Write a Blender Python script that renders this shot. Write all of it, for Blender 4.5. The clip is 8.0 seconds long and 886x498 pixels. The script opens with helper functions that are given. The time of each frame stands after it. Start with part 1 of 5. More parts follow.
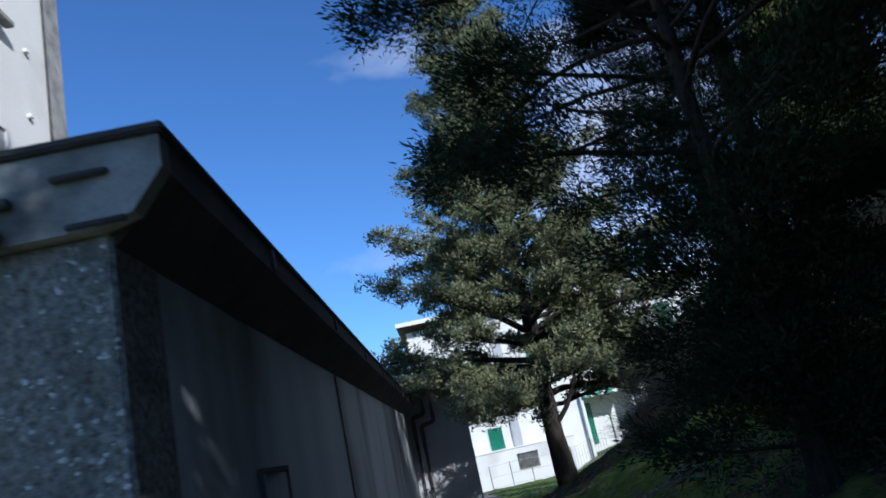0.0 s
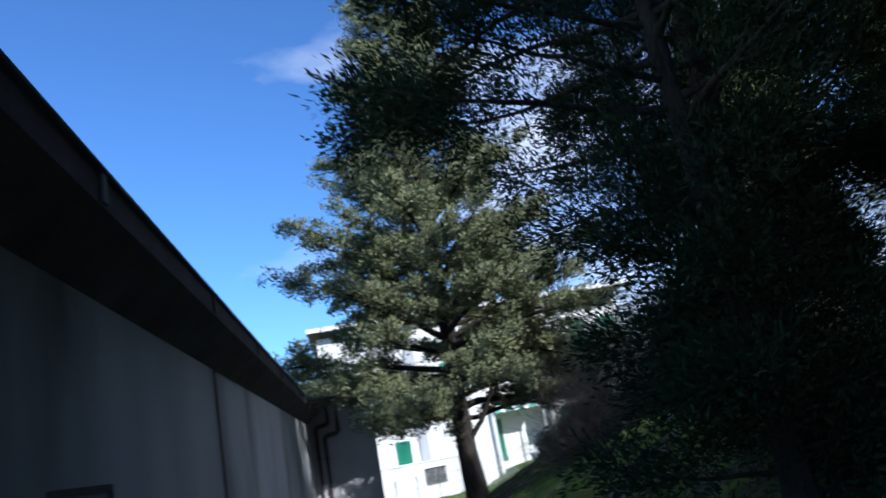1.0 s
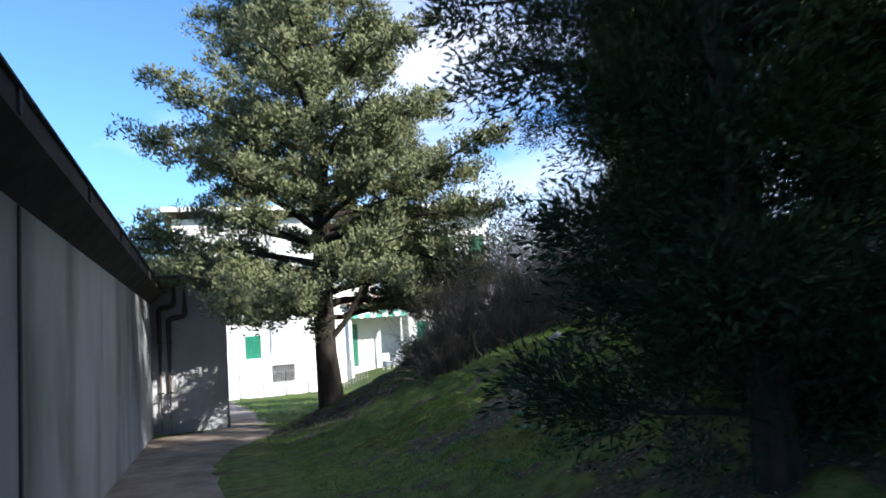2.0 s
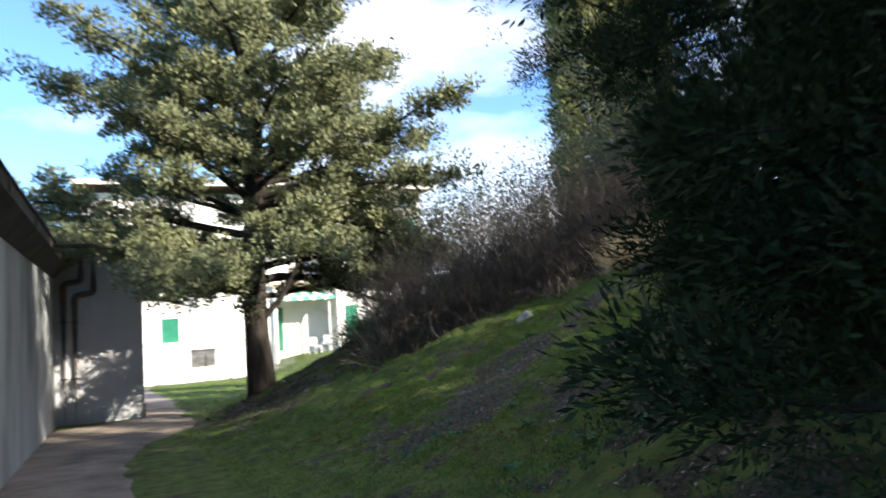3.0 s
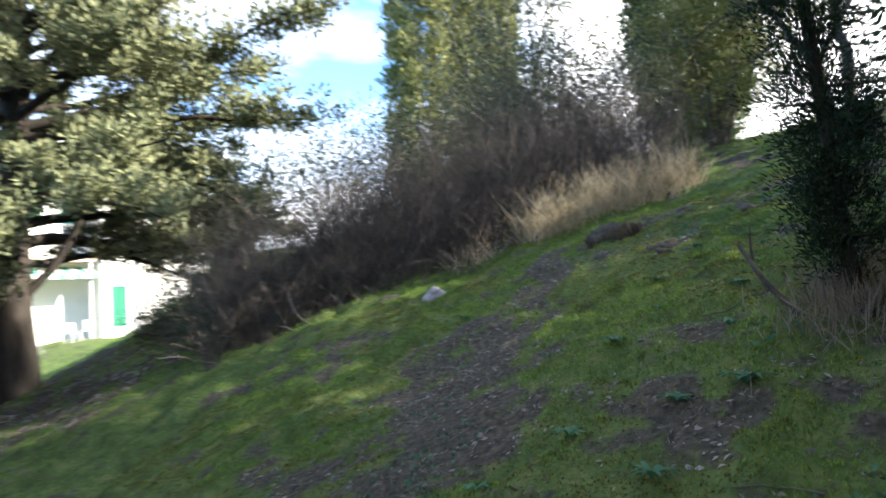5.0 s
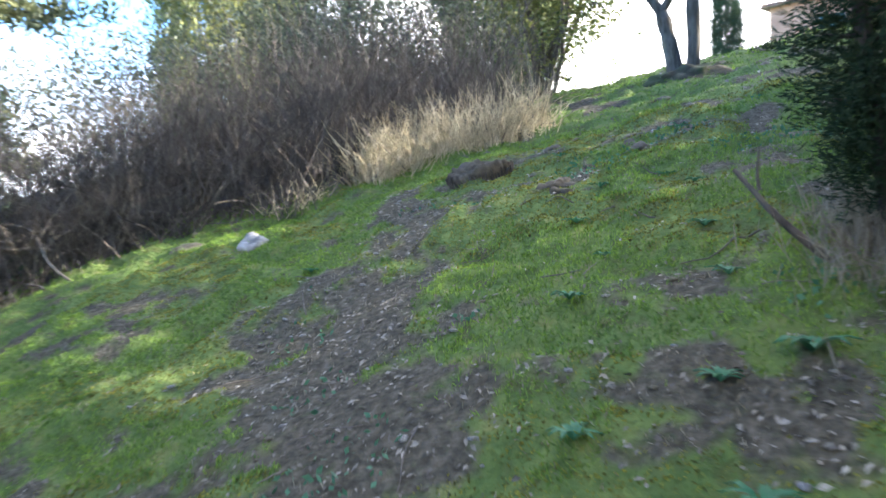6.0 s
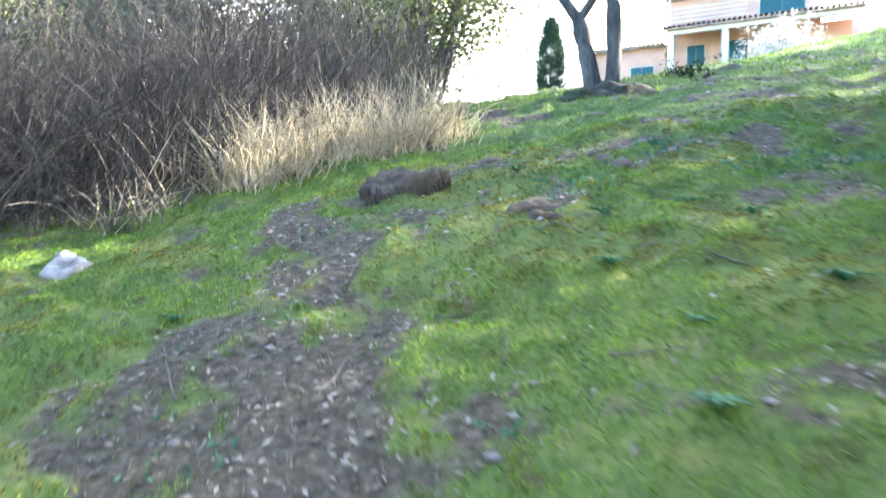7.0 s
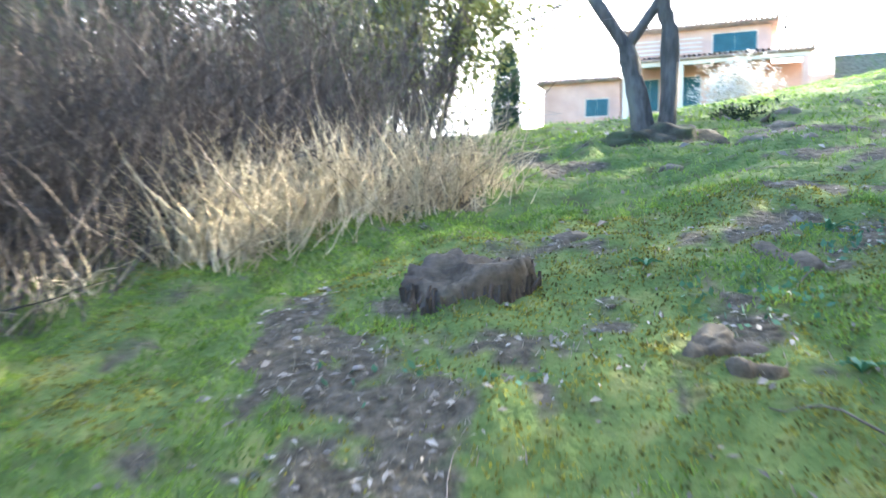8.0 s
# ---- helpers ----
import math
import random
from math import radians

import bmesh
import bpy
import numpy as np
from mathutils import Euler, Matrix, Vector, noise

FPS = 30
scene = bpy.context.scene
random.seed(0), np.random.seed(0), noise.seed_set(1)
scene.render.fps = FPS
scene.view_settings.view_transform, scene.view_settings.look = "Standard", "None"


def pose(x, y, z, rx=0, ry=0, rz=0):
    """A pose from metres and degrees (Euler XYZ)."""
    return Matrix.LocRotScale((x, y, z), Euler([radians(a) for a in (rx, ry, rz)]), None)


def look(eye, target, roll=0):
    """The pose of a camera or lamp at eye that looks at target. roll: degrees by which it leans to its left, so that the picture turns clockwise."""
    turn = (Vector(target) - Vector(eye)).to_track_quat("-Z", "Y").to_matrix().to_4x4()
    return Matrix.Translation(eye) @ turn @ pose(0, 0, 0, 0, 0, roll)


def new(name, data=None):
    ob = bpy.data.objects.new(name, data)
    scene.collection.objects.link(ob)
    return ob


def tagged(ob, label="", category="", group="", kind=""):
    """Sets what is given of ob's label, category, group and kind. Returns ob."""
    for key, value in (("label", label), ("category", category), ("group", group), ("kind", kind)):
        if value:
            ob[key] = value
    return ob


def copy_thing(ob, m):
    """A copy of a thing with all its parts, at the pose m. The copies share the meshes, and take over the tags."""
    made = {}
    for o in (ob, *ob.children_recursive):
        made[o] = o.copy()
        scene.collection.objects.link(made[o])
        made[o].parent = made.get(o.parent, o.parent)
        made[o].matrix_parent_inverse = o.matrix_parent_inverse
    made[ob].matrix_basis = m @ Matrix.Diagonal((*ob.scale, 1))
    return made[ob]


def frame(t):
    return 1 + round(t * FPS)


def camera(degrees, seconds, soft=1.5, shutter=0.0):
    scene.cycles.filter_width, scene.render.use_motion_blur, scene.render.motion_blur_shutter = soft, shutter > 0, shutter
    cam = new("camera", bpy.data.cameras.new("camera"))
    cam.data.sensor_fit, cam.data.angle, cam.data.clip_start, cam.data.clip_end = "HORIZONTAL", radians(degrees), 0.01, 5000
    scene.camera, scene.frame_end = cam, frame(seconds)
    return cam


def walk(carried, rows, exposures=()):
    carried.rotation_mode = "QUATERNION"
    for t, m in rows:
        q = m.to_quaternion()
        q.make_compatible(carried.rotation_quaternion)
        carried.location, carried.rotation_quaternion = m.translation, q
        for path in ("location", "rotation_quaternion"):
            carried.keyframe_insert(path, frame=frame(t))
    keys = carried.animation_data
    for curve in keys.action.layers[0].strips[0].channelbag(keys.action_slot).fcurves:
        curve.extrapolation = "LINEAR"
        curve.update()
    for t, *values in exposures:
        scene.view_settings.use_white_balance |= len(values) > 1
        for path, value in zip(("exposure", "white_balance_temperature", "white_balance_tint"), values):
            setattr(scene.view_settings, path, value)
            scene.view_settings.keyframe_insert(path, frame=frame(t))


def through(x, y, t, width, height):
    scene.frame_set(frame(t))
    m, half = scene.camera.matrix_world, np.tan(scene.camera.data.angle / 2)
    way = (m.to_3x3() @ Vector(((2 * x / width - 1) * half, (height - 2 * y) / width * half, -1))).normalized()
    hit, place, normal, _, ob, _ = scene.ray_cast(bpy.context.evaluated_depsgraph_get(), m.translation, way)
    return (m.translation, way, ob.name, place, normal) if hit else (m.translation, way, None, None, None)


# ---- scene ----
cam = camera(62.6, 8.0, soft=1.6, shutter=0.5)
METRES, EYE, TILT, LEAN, TURN = 11.0, 1.45, 15.0, 12.0, 0.0
ROWS = [
    (0.0, 0.0, 0.0, 0.0, -0.0, 0.0, 0.0),
    (0.5, 0.0073, 0.0545, -0.0127, -2.02, -0.0, 0.13),
    (1.0, 0.0061, 0.1062, -0.0267, -6.4, 1.18, -3.27),
    (1.5, 0.0048, 0.1642, -0.0437, -12.99, -3.67, -8.8),
    (3.0, 0.009, 0.3361, -0.0997, -22.42, -4.2, -13.44),
    (3.5, 0.0114, 0.3925, -0.1155, -27.61, -4.61, -14.24),
    (4.0, 0.0159, 0.4495, -0.1308, -26.61, -5.09, -15.02),
    (5.5, 0.0445, 0.6311, -0.1826, -51.5, 1.67, -16.85),
    (6.0, 0.0766, 0.6853, -0.1946, -60.06, 2.31, -17.47),
    (6.5, 0.1159, 0.7389, -0.1992, -66.88, 5.91, -17.88),
    (7.0, 0.1636, 0.7886, -0.1969, -75.41, 8.87, -18.41),
    (7.5, 0.2124, 0.8388, -0.1837, -74.91, 12.42, -19.2),
    (8.0, 0.2616, 0.8748, -0.1621, -80.45, 12.23, -19.19),
]
EXPOSURES = [(0.0, 0.05, 5350, 10), (0.5, 0.25, 5350, 10), (1.0, 0.5, 5450, 10), (1.5, 0.8, 5700, 10), (3.0, 1.5, 6800, 9), (3.5, 1.68, 7050, 9), (4.0, 1.83, 7150, 9), (5.5, 2.75, 6450, 9), (6.0, 3.3, 6450, 9), (6.5, 3.8, 6450, 9), (7.0, 3.95, 6450, 9), (8.0, 3.75, 6450, 9)]
walk(cam, [(t, pose(0, 0, EYE, TILT, LEAN, TURN) @ pose(METRES * x, METRES * y, METRES * z, 90 + pitch, roll, yaw)) for t, x, y, z, yaw, pitch, roll in ROWS], EXPOSURES)

# ---- world and sun ----
SUN_DIR = Vector((0.48, -0.76, 0.46)).normalized()
world = bpy.data.worlds.new("world")
scene.world = world
world.use_nodes = True
wn, wl = world.node_tree.nodes, world.node_tree.links
wn.clear()
sky = wn.new("ShaderNodeTexSky")
sky.sky_type, sky.sun_disc = "NISHITA", False
sky.sun_elevation = math.asin(SUN_DIR.z)
sky.sun_rotation = math.atan2(SUN_DIR.x, SUN_DIR.y)
sky.air_density, sky.dust_density, sky.ozone_density = 1.0, 0.0, 3.5
coord = wn.new("ShaderNodeTexCoord")
cmap = wn.new("ShaderNodeMapping")
cmap.inputs["Scale"].default_value = (1.0, 1.0, 2.6)
cnoise = wn.new("ShaderNodeTexNoise")
cnoise.inputs["Scale"].default_value, cnoise.inputs["Detail"].default_value = 2.2, 6.0
cramp = wn.new("ShaderNodeValToRGB")
cramp.color_ramp.elements[0].position, cramp.color_ramp.elements[1].position = 0.58, 0.82
cmix = wn.new("ShaderNodeMix")
cmix.data_type = "RGBA"
cmix.inputs["B"].default_value = (7.6, 7.6, 7.9, 1)
bg, wout = wn.new("ShaderNodeBackground"), wn.new("ShaderNodeOutputWorld")
bg.inputs["Strength"].default_value = 0.10
wl.new(coord.outputs["Generated"], cmap.inputs["Vector"])
wl.new(cmap.outputs[0], cnoise.inputs["Vector"])
cside, cadd = wn.new("ShaderNodeSeparateXYZ"), wn.new("ShaderNodeMath")
cadd.operation = "MULTIPLY_ADD"
cadd.inputs[1].default_value = 0.46
wl.new(coord.outputs["Generated"], cside.inputs[0])
wl.new(cside.outputs["X"], cadd.inputs[0])
wl.new(cnoise.outputs["Fac"], cadd.inputs[2])
wl.new(cadd.outputs[0], cramp.inputs["Fac"])
wl.new(cramp.outputs["Color"], cmix.inputs["Factor"])
tone = wn.new("ShaderNodeMix")
tone.data_type, tone.blend_type = "RGBA", "MULTIPLY"
tone.inputs["Factor"].default_value, tone.inputs["B"].default_value = 1.0, (0.86, 1.08, 1.34, 1)
wl.new(sky.outputs[0], tone.inputs["A"])
wl.new(tone.outputs["Result"], cmix.inputs["A"])
wl.new(cmix.outputs["Result"], bg.inputs["Color"])
wl.new(bg.outputs[0], wout.inputs["Surface"])
sun = new("sun", bpy.data.lights.new("sun", "SUN"))
sun.data.energy, sun.data.angle, sun.data.color = 4.2, radians(0.55), (1.0, 0.93, 0.82)
sun.matrix_world = look(SUN_DIR * 60, (0, 0, 0))

# ---- materials ----
def material(name, low, high, scale=6.0, rough=0.85, bump=0.3, grain=60.0, stain=None, stain_scale=1.2, stain_amount=0.5, metal=0.0, per_piece=0.0, sheen=0.0, stretch=(1, 1, 1)):
    """Two-scale procedural surface: coarse blotches between two colours, a fine grain, bump, and optional stains."""
    m = bpy.data.materials.new(name)
    m.use_nodes = True
    n, l = m.node_tree.nodes, m.node_tree.links
    b = n["Principled BSDF"]
    b.inputs["Roughness"].default_value, b.inputs["Metallic"].default_value = rough, metal
    b.inputs["Specular IOR Level"].default_value = 0.3
    tc, mp = n.new("ShaderNodeTexCoord"), n.new("ShaderNodeMapping")
    mp.inputs["Scale"].default_value = stretch
    l.new(tc.outputs["Object"], mp.inputs["Vector"])
    big, fine = n.new("ShaderNodeTexNoise"), n.new("ShaderNodeTexNoise")
    big.inputs["Scale"].default_value, big.inputs["Detail"].default_value = scale, 6
    fine.inputs["Scale"].default_value, fine.inputs["Detail"].default_value = grain, 4
    l.new(mp.outputs[0], big.inputs["Vector"])
    l.new(mp.outputs[0], fine.inputs["Vector"])
    add = n.new("ShaderNodeMath")
    add.operation = "MULTIPLY_ADD"
    add.inputs[1].default_value, add.inputs[2].default_value = 0.45, -0.22
    l.new(fine.outputs["Fac"], add.inputs[0])
    total = n.new("ShaderNodeMath")
    l.new(big.outputs["Fac"], total.inputs[0])
    l.new(add.outputs[0], total.inputs[1])
    ramp = n.new("ShaderNodeValToRGB")
    e = ramp.color_ramp.elements
    e[0].position, e[1].position = 0.3, 0.7
    e[0].color, e[1].color = (*low, 1), (*high, 1)
    l.new(total.outputs[0], ramp.inputs["Fac"])
    colour = ramp.outputs["Color"]
    if stain:
        sn, sr, mix = n.new("ShaderNodeTexNoise"), n.new("ShaderNodeValToRGB"), n.new("ShaderNodeMix")
        sn.inputs["Scale"].default_value, sn.inputs["Detail"].default_value = stain_scale, 5
        l.new(mp.outputs[0], sn.inputs["Vector"])
        sr.color_ramp.elements[0].position, sr.color_ramp.elements[1].position = 0.62 - 0.25 * stain_amount, 0.75
        l.new(sn.outputs["Fac"], sr.inputs["Fac"])
        mix.data_type = "RGBA"
        mix.inputs["B"].default_value = (*stain, 1)
        l.new(sr.outputs["Color"], mix.inputs["Factor"])
        l.new(colour, mix.inputs["A"])
        colour = mix.outputs["Result"]
    if per_piece:
        info, hsv, ma = n.new("ShaderNodeNewGeometry"), n.new("ShaderNodeHueSaturation"), n.new("ShaderNodeMath")
        ma.operation = "MULTIPLY_ADD"
        ma.inputs[1].default_value, ma.inputs[2].default_value = per_piece, 1 - per_piece / 2
        l.new(info.outputs["Random Per Island"], ma.inputs[0])
        l.new(ma.outputs[0], hsv.inputs["Value"])
        l.new(colour, hsv.inputs["Color"])
        colour = hsv.outputs["Color"]
    l.new(colour, b.inputs["Base Color"])
    if bump:
        bp = n.new("ShaderNodeBump")
        bp.inputs["Strength"].default_value, bp.inputs["Distance"].default_value = bump, 0.01
        l.new(total.outputs[0], bp.inputs["Height"])
        l.new(bp.outputs[0], b.inputs["Normal"])
    return m


def leaf_material(name, low, high, rough=0.6, through=0.25, vary=0.7, patch=1.3, gloss=0.25):
    """Foliage: colour varies leaf by leaf, and some light passes through."""
    m = bpy.data.materials.new(name)
    m.use_nodes = True
    n, l = m.node_tree.nodes, m.node_tree.links
    b, out = n["Principled BSDF"], n["Material Output"]
    b.inputs["Roughness"].default_value = rough
    b.inputs["Specular IOR Level"].default_value = gloss
    info, ramp = n.new("ShaderNodeNewGeometry"), n.new("ShaderNodeValToRGB")
    tc, nz = n.new("ShaderNodeTexCoord"), n.new("ShaderNodeTexNoise")
    nz.inputs["Scale"].default_value, nz.inputs["Detail"].default_value = patch, 5
    l.new(tc.outputs["Object"], nz.inputs["Vector"])
    mixv = n.new("ShaderNodeMix")
    mixv.inputs["Factor"].default_value = vary
    l.new(nz.outputs["Fac"], mixv.inputs["A"])
    l.new(info.outputs["Random Per Island"], mixv.inputs["B"])
    ramp.color_ramp.elements[0].color, ramp.color_ramp.elements[1].color = (*low, 1), (*high, 1)
    # grass and moss: contrasty patches also paint the shade between cushions
    if patch > 2:
        ramp.color_ramp.elements[0].position, ramp.color_ramp.elements[1].position = 0.33, 0.70
    l.new(mixv.outputs["Result"], ramp.inputs["Fac"])
    l.new(ramp.outputs["Color"], b.inputs["Base Color"])
    tr, mx = n.new("ShaderNodeBsdfTranslucent"), n.new("ShaderNodeMixShader")
    mx.inputs["Fac"].default_value = through
    l.new(ramp.outputs["Color"], tr.inputs["Color"])
    l.new(b.outputs[0], mx.inputs[1])
    l.new(tr.outputs[0], mx.inputs[2])
    l.new(mx.outputs[0], out.inputs["Surface"])
    return m


M = {
    "plaster_grey": material("plaster_grey", (0.36, 0.385, 0.41), (0.47, 0.49, 0.51), 1.5, 0.9, 0.25, 40, (0.16, 0.16, 0.15), 0.9, 0.5, stretch=(1, 1, 0.35)),
    "plaster_pale": material("plaster_pale", (0.40, 0.40, 0.42), (0.52, 0.52, 0.54), 1.5, 0.9, 0.2, 40, (0.25, 0.25, 0.25), 0.8, 0.3, stretch=(1, 1, 0.4)),
    "roughcast": material("roughcast", (0.085, 0.085, 0.078), (0.34, 0.335, 0.31), 30.0, 0.95, 1.0, 90, (0.07, 0.07, 0.062), 3.0, 0.5),
    "concrete": material("concrete", (0.27, 0.265, 0.26), (0.42, 0.41, 0.39), 4.0, 0.9, 0.4, 60, (0.08, 0.08, 0.075), 3.0, 0.6),
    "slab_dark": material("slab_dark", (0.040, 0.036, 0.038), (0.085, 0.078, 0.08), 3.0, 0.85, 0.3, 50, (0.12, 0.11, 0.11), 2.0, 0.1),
    "white_wall": material("white_wall", (0.74, 0.72, 0.68), (0.82, 0.80, 0.77), 0.8, 0.9, 0.1, 25, (0.6, 0.58, 0.54), 0.5, 0.3),
    "white_trim": material("white_trim", (0.75, 0.74, 0.72), (0.84, 0.83, 0.80), 2.0, 0.8, 0.1, 30),
    "green_shutter": material("green_shutter", (0.01, 0.15, 0.085), (0.02, 0.22, 0.13), 3.0, 0.5, 0.1, 30),
    "teal_shutter": material("teal_shutter", (0.008, 0.05, 0.055), (0.015, 0.08, 0.085), 3.0, 0.5, 0.1, 30),
    "awning_cloth": material("awning_cloth", (0.10, 0.38, 0.28), (0.16, 0.48, 0.36), 3.0, 0.9, 0.1, 60),
    "dark_metal": material("dark_metal", (0.03, 0.03, 0.03), (0.07, 0.065, 0.06), 9.0, 0.5, 0.2, 80, (0.14, 0.07, 0.04), 3.0, 0.3),
    "pipe_metal": material("pipe_metal", (0.05, 0.045, 0.045), (0.11, 0.09, 0.085), 6.0, 0.45, 0.2, 60, (0.2, 0.1, 0.06), 2.0, 0.2),
    "grey_metal": material("grey_metal", (0.35, 0.36, 0.36), (0.5, 0.5, 0.5), 9.0, 0.45, 0.1, 80),
    "glass_dark": material("glass_dark", (0.02, 0.025, 0.03), (0.04, 0.045, 0.05), 1.0, 0.08, 0.0),
    "pink_wall": material("pink_wall", (0.48, 0.25, 0.165), (0.58, 0.33, 0.23), 0.9, 0.9, 0.15, 20, (0.42, 0.24, 0.18), 0.7, 0.4),
    "cream_wall": material("cream_wall", (0.50, 0.38, 0.28), (0.60, 0.47, 0.36), 0.9, 0.9, 0.15, 20, (0.4, 0.31, 0.24), 0.7, 0.3),
    "roof_tile": material("roof_tile", (0.26, 0.16, 0.12), (0.45, 0.30, 0.23), 2.0, 0.9, 0.2, 20, (0.2, 0.18, 0.15), 1.5, 0.4, per_piece=0.5),
    "bark": material("bark", (0.045, 0.036, 0.030), (0.13, 0.105, 0.085), 14.0, 0.95, 1.0, 50, (0.17, 0.16, 0.12), 5.0, 0.2, stretch=(1, 1, 0.25)),
    "bark_dark": material("bark_dark", (0.018, 0.015, 0.013), (0.055, 0.045, 0.038), 14.0, 0.97, 1.0, 50, (0.07, 0.07, 0.05), 5.0, 0.15, stretch=(1, 1, 0.25)),
    "bark_oak": material("bark_oak", (0.05, 0.045, 0.04), (0.15, 0.135, 0.12), 12.0, 0.95, 1.0, 50, (0.2, 0.2, 0.16), 5.0, 0.3, stretch=(1, 1, 0.3)),
    "twig_dead": material("twig_dead", (0.075, 0.064, 0.055), (0.20, 0.172, 0.146), 5.0, 0.9, 0.0, 30, per_piece=0.9),
    "twig_brown": material("twig_brown", (0.062, 0.054, 0.048), (0.165, 0.143, 0.125), 5.0, 0.9, 0.0, 30, per_piece=0.9),
    "straw": material("straw", (0.36, 0.30, 0.185), (0.68, 0.58, 0.39), 5.0, 0.85, 0.0, 30, per_piece=0.7),
    "stone_white": material("stone_white", (0.13, 0.12, 0.11), (0.43, 0.41, 0.38), 7.0, 0.9, 0.9, 30),
    "stone_grey": material("stone_grey", (0.080, 0.068, 0.046), (0.19, 0.165, 0.118), 9.0, 0.95, 0.8, 40, (0.10, 0.13, 0.05), 3.0, 0.4),
    "root_earth": material("root_earth", (0.030, 0.027, 0.018), (0.085, 0.075, 0.048), 9.0, 0.97, 1.0, 40, (0.060, 0.095, 0.030), 4.0, 0.7),
    "stump_wood": material("stump_wood", (0.055, 0.045, 0.032), (0.14, 0.116, 0.082), 10.0, 0.95, 1.0, 40, (0.05, 0.04, 0.04), 4.0, 0.4),
    "path": material("path", (0.22, 0.175, 0.14), (0.36, 0.295, 0.245), 2.5, 0.95, 0.6, 30, (0.12, 0.10, 0.085), 1.5, 0.5),
    "leaf_litter": material("leaf_litter", (0.08, 0.064, 0.048), (0.29, 0.26, 0.215), 3.0, 0.8, 0.0, 30, per_piece=1.2),
    # the two colours paint sunlit highlights and dark shadows into the crown
    "cypress_leaf": leaf_material("cypress_leaf", (0.028, 0.048, 0.032), (0.33, 0.345, 0.175), 0.8, 0.08, 0.45),
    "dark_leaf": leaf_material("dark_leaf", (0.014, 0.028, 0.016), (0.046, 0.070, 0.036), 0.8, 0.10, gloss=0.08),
    "column_leaf": leaf_material("column_leaf", (0.12, 0.14, 0.045), (0.34, 0.35, 0.13), 0.7, 0.2),
    "deep_leaf": leaf_material("deep_leaf", (0.030, 0.062, 0.030), (0.10, 0.15, 0.065), 0.7, 0.15),
    "clover_leaf": leaf_material("clover_leaf", (0.050, 0.135, 0.070), (0.115, 0.25, 0.140), 0.6, 0.25),
    "olive_leaf": leaf_material("olive_leaf", (0.07, 0.085, 0.05), (0.20, 0.22, 0.14), 0.6, 0.3),
    "grass_blade": leaf_material("grass_blade", (0.080, 0.150, 0.030), (0.250, 0.370, 0.062), 0.75, 0.25, 0.35, 3.2),
    "pebble_chip": material("pebble_chip", (0.30, 0.31, 0.30), (0.52, 0.53, 0.51), 9.0, 0.9, 0.3, 40, per_piece=1.2),
    "dry_grass": leaf_material("dry_grass", (0.16, 0.14, 0.10), (0.36, 0.32, 0.24), 0.8, 0.2),
    "moss": leaf_material("moss", (0.075, 0.074, 0.017), (0.30, 0.285, 0.050), 0.9, 0.2, 0.4, 4.5),
    "weed_leaf": leaf_material("weed_leaf", (0.03, 0.13, 0.06), (0.07, 0.22, 0.11), 0.5, 0.25),
    "blossom": leaf_material("blossom", (0.34, 0.31, 0.26), (0.56, 0.53, 0.47), 0.8, 0.2),
}

# ---- shape of the ground ----
def smooth(a, b, v):
    k = np.clip((v - a) / (b - a), 0.0, 1.0)
    return k * k * (3 - 2 * k)


def ground_z(x, y):
    """Height of the ground: a footpath along the wall, a grassy bank that rises from it, a hillside above."""
    x, y = np.asarray(x, float), np.asarray(y, float)
    base = -0.012 * np.clip(y, -40, 10) - 0.036 * np.clip(y - 10, 0, 12) - 0.05 * np.clip(y - 22, 0, 23)
    toe = 1.15 + 0.55 * smooth(7.8, 10.5, y) + 1.7 * smooth(17.2, 21, y) + 4.0 * smooth(20, 36, y)
    s = x - toe
    s = 0.5 * (s + np.sqrt(s * s + 0.25)) - 0.02
    s = np.clip(s, 0, 55)
    rise = 0.20 * s + 2.08 * np.tanh(s / 8.0)
    bump = 0.035 * np.sin(x * 2.1 + 0.6 * np.sin(y * 1.3)) * np.sin(y * 1.7 + 0.4) + 0.02 * np.sin(x * 4.7 + y * 2.3) * np.sin(y * 5.1 - x)
    tip = -0.20 * np.clip(y - 7.5, -18, 14) * smooth(8.0, 18.0, x)
    return base + rise + tip + bump * smooth(1.2, 2.6, x)


TABLE = np.random.default_rng(11).random((64, 64))


def value_noise(x, y, scale):
    """Smooth random field between 0 and 1."""
    u, v = np.asarray(x, float) / scale + 32.3, np.asarray(y, float) / scale + 17.7
    i, j = np.floor(u).astype(int), np.floor(v).astype(int)
    a, b = u - i, v - j
    a, b = a * a * (3 - 2 * a), b * b * (3 - 2 * b)
    t = lambda p, q: TABLE[p % 64, q % 64]
    return (t(i, j) * (1 - a) + t(i + 1, j) * a) * (1 - b) + (t(i, j + 1) * (1 - a) + t(i + 1, j + 1) * a) * b


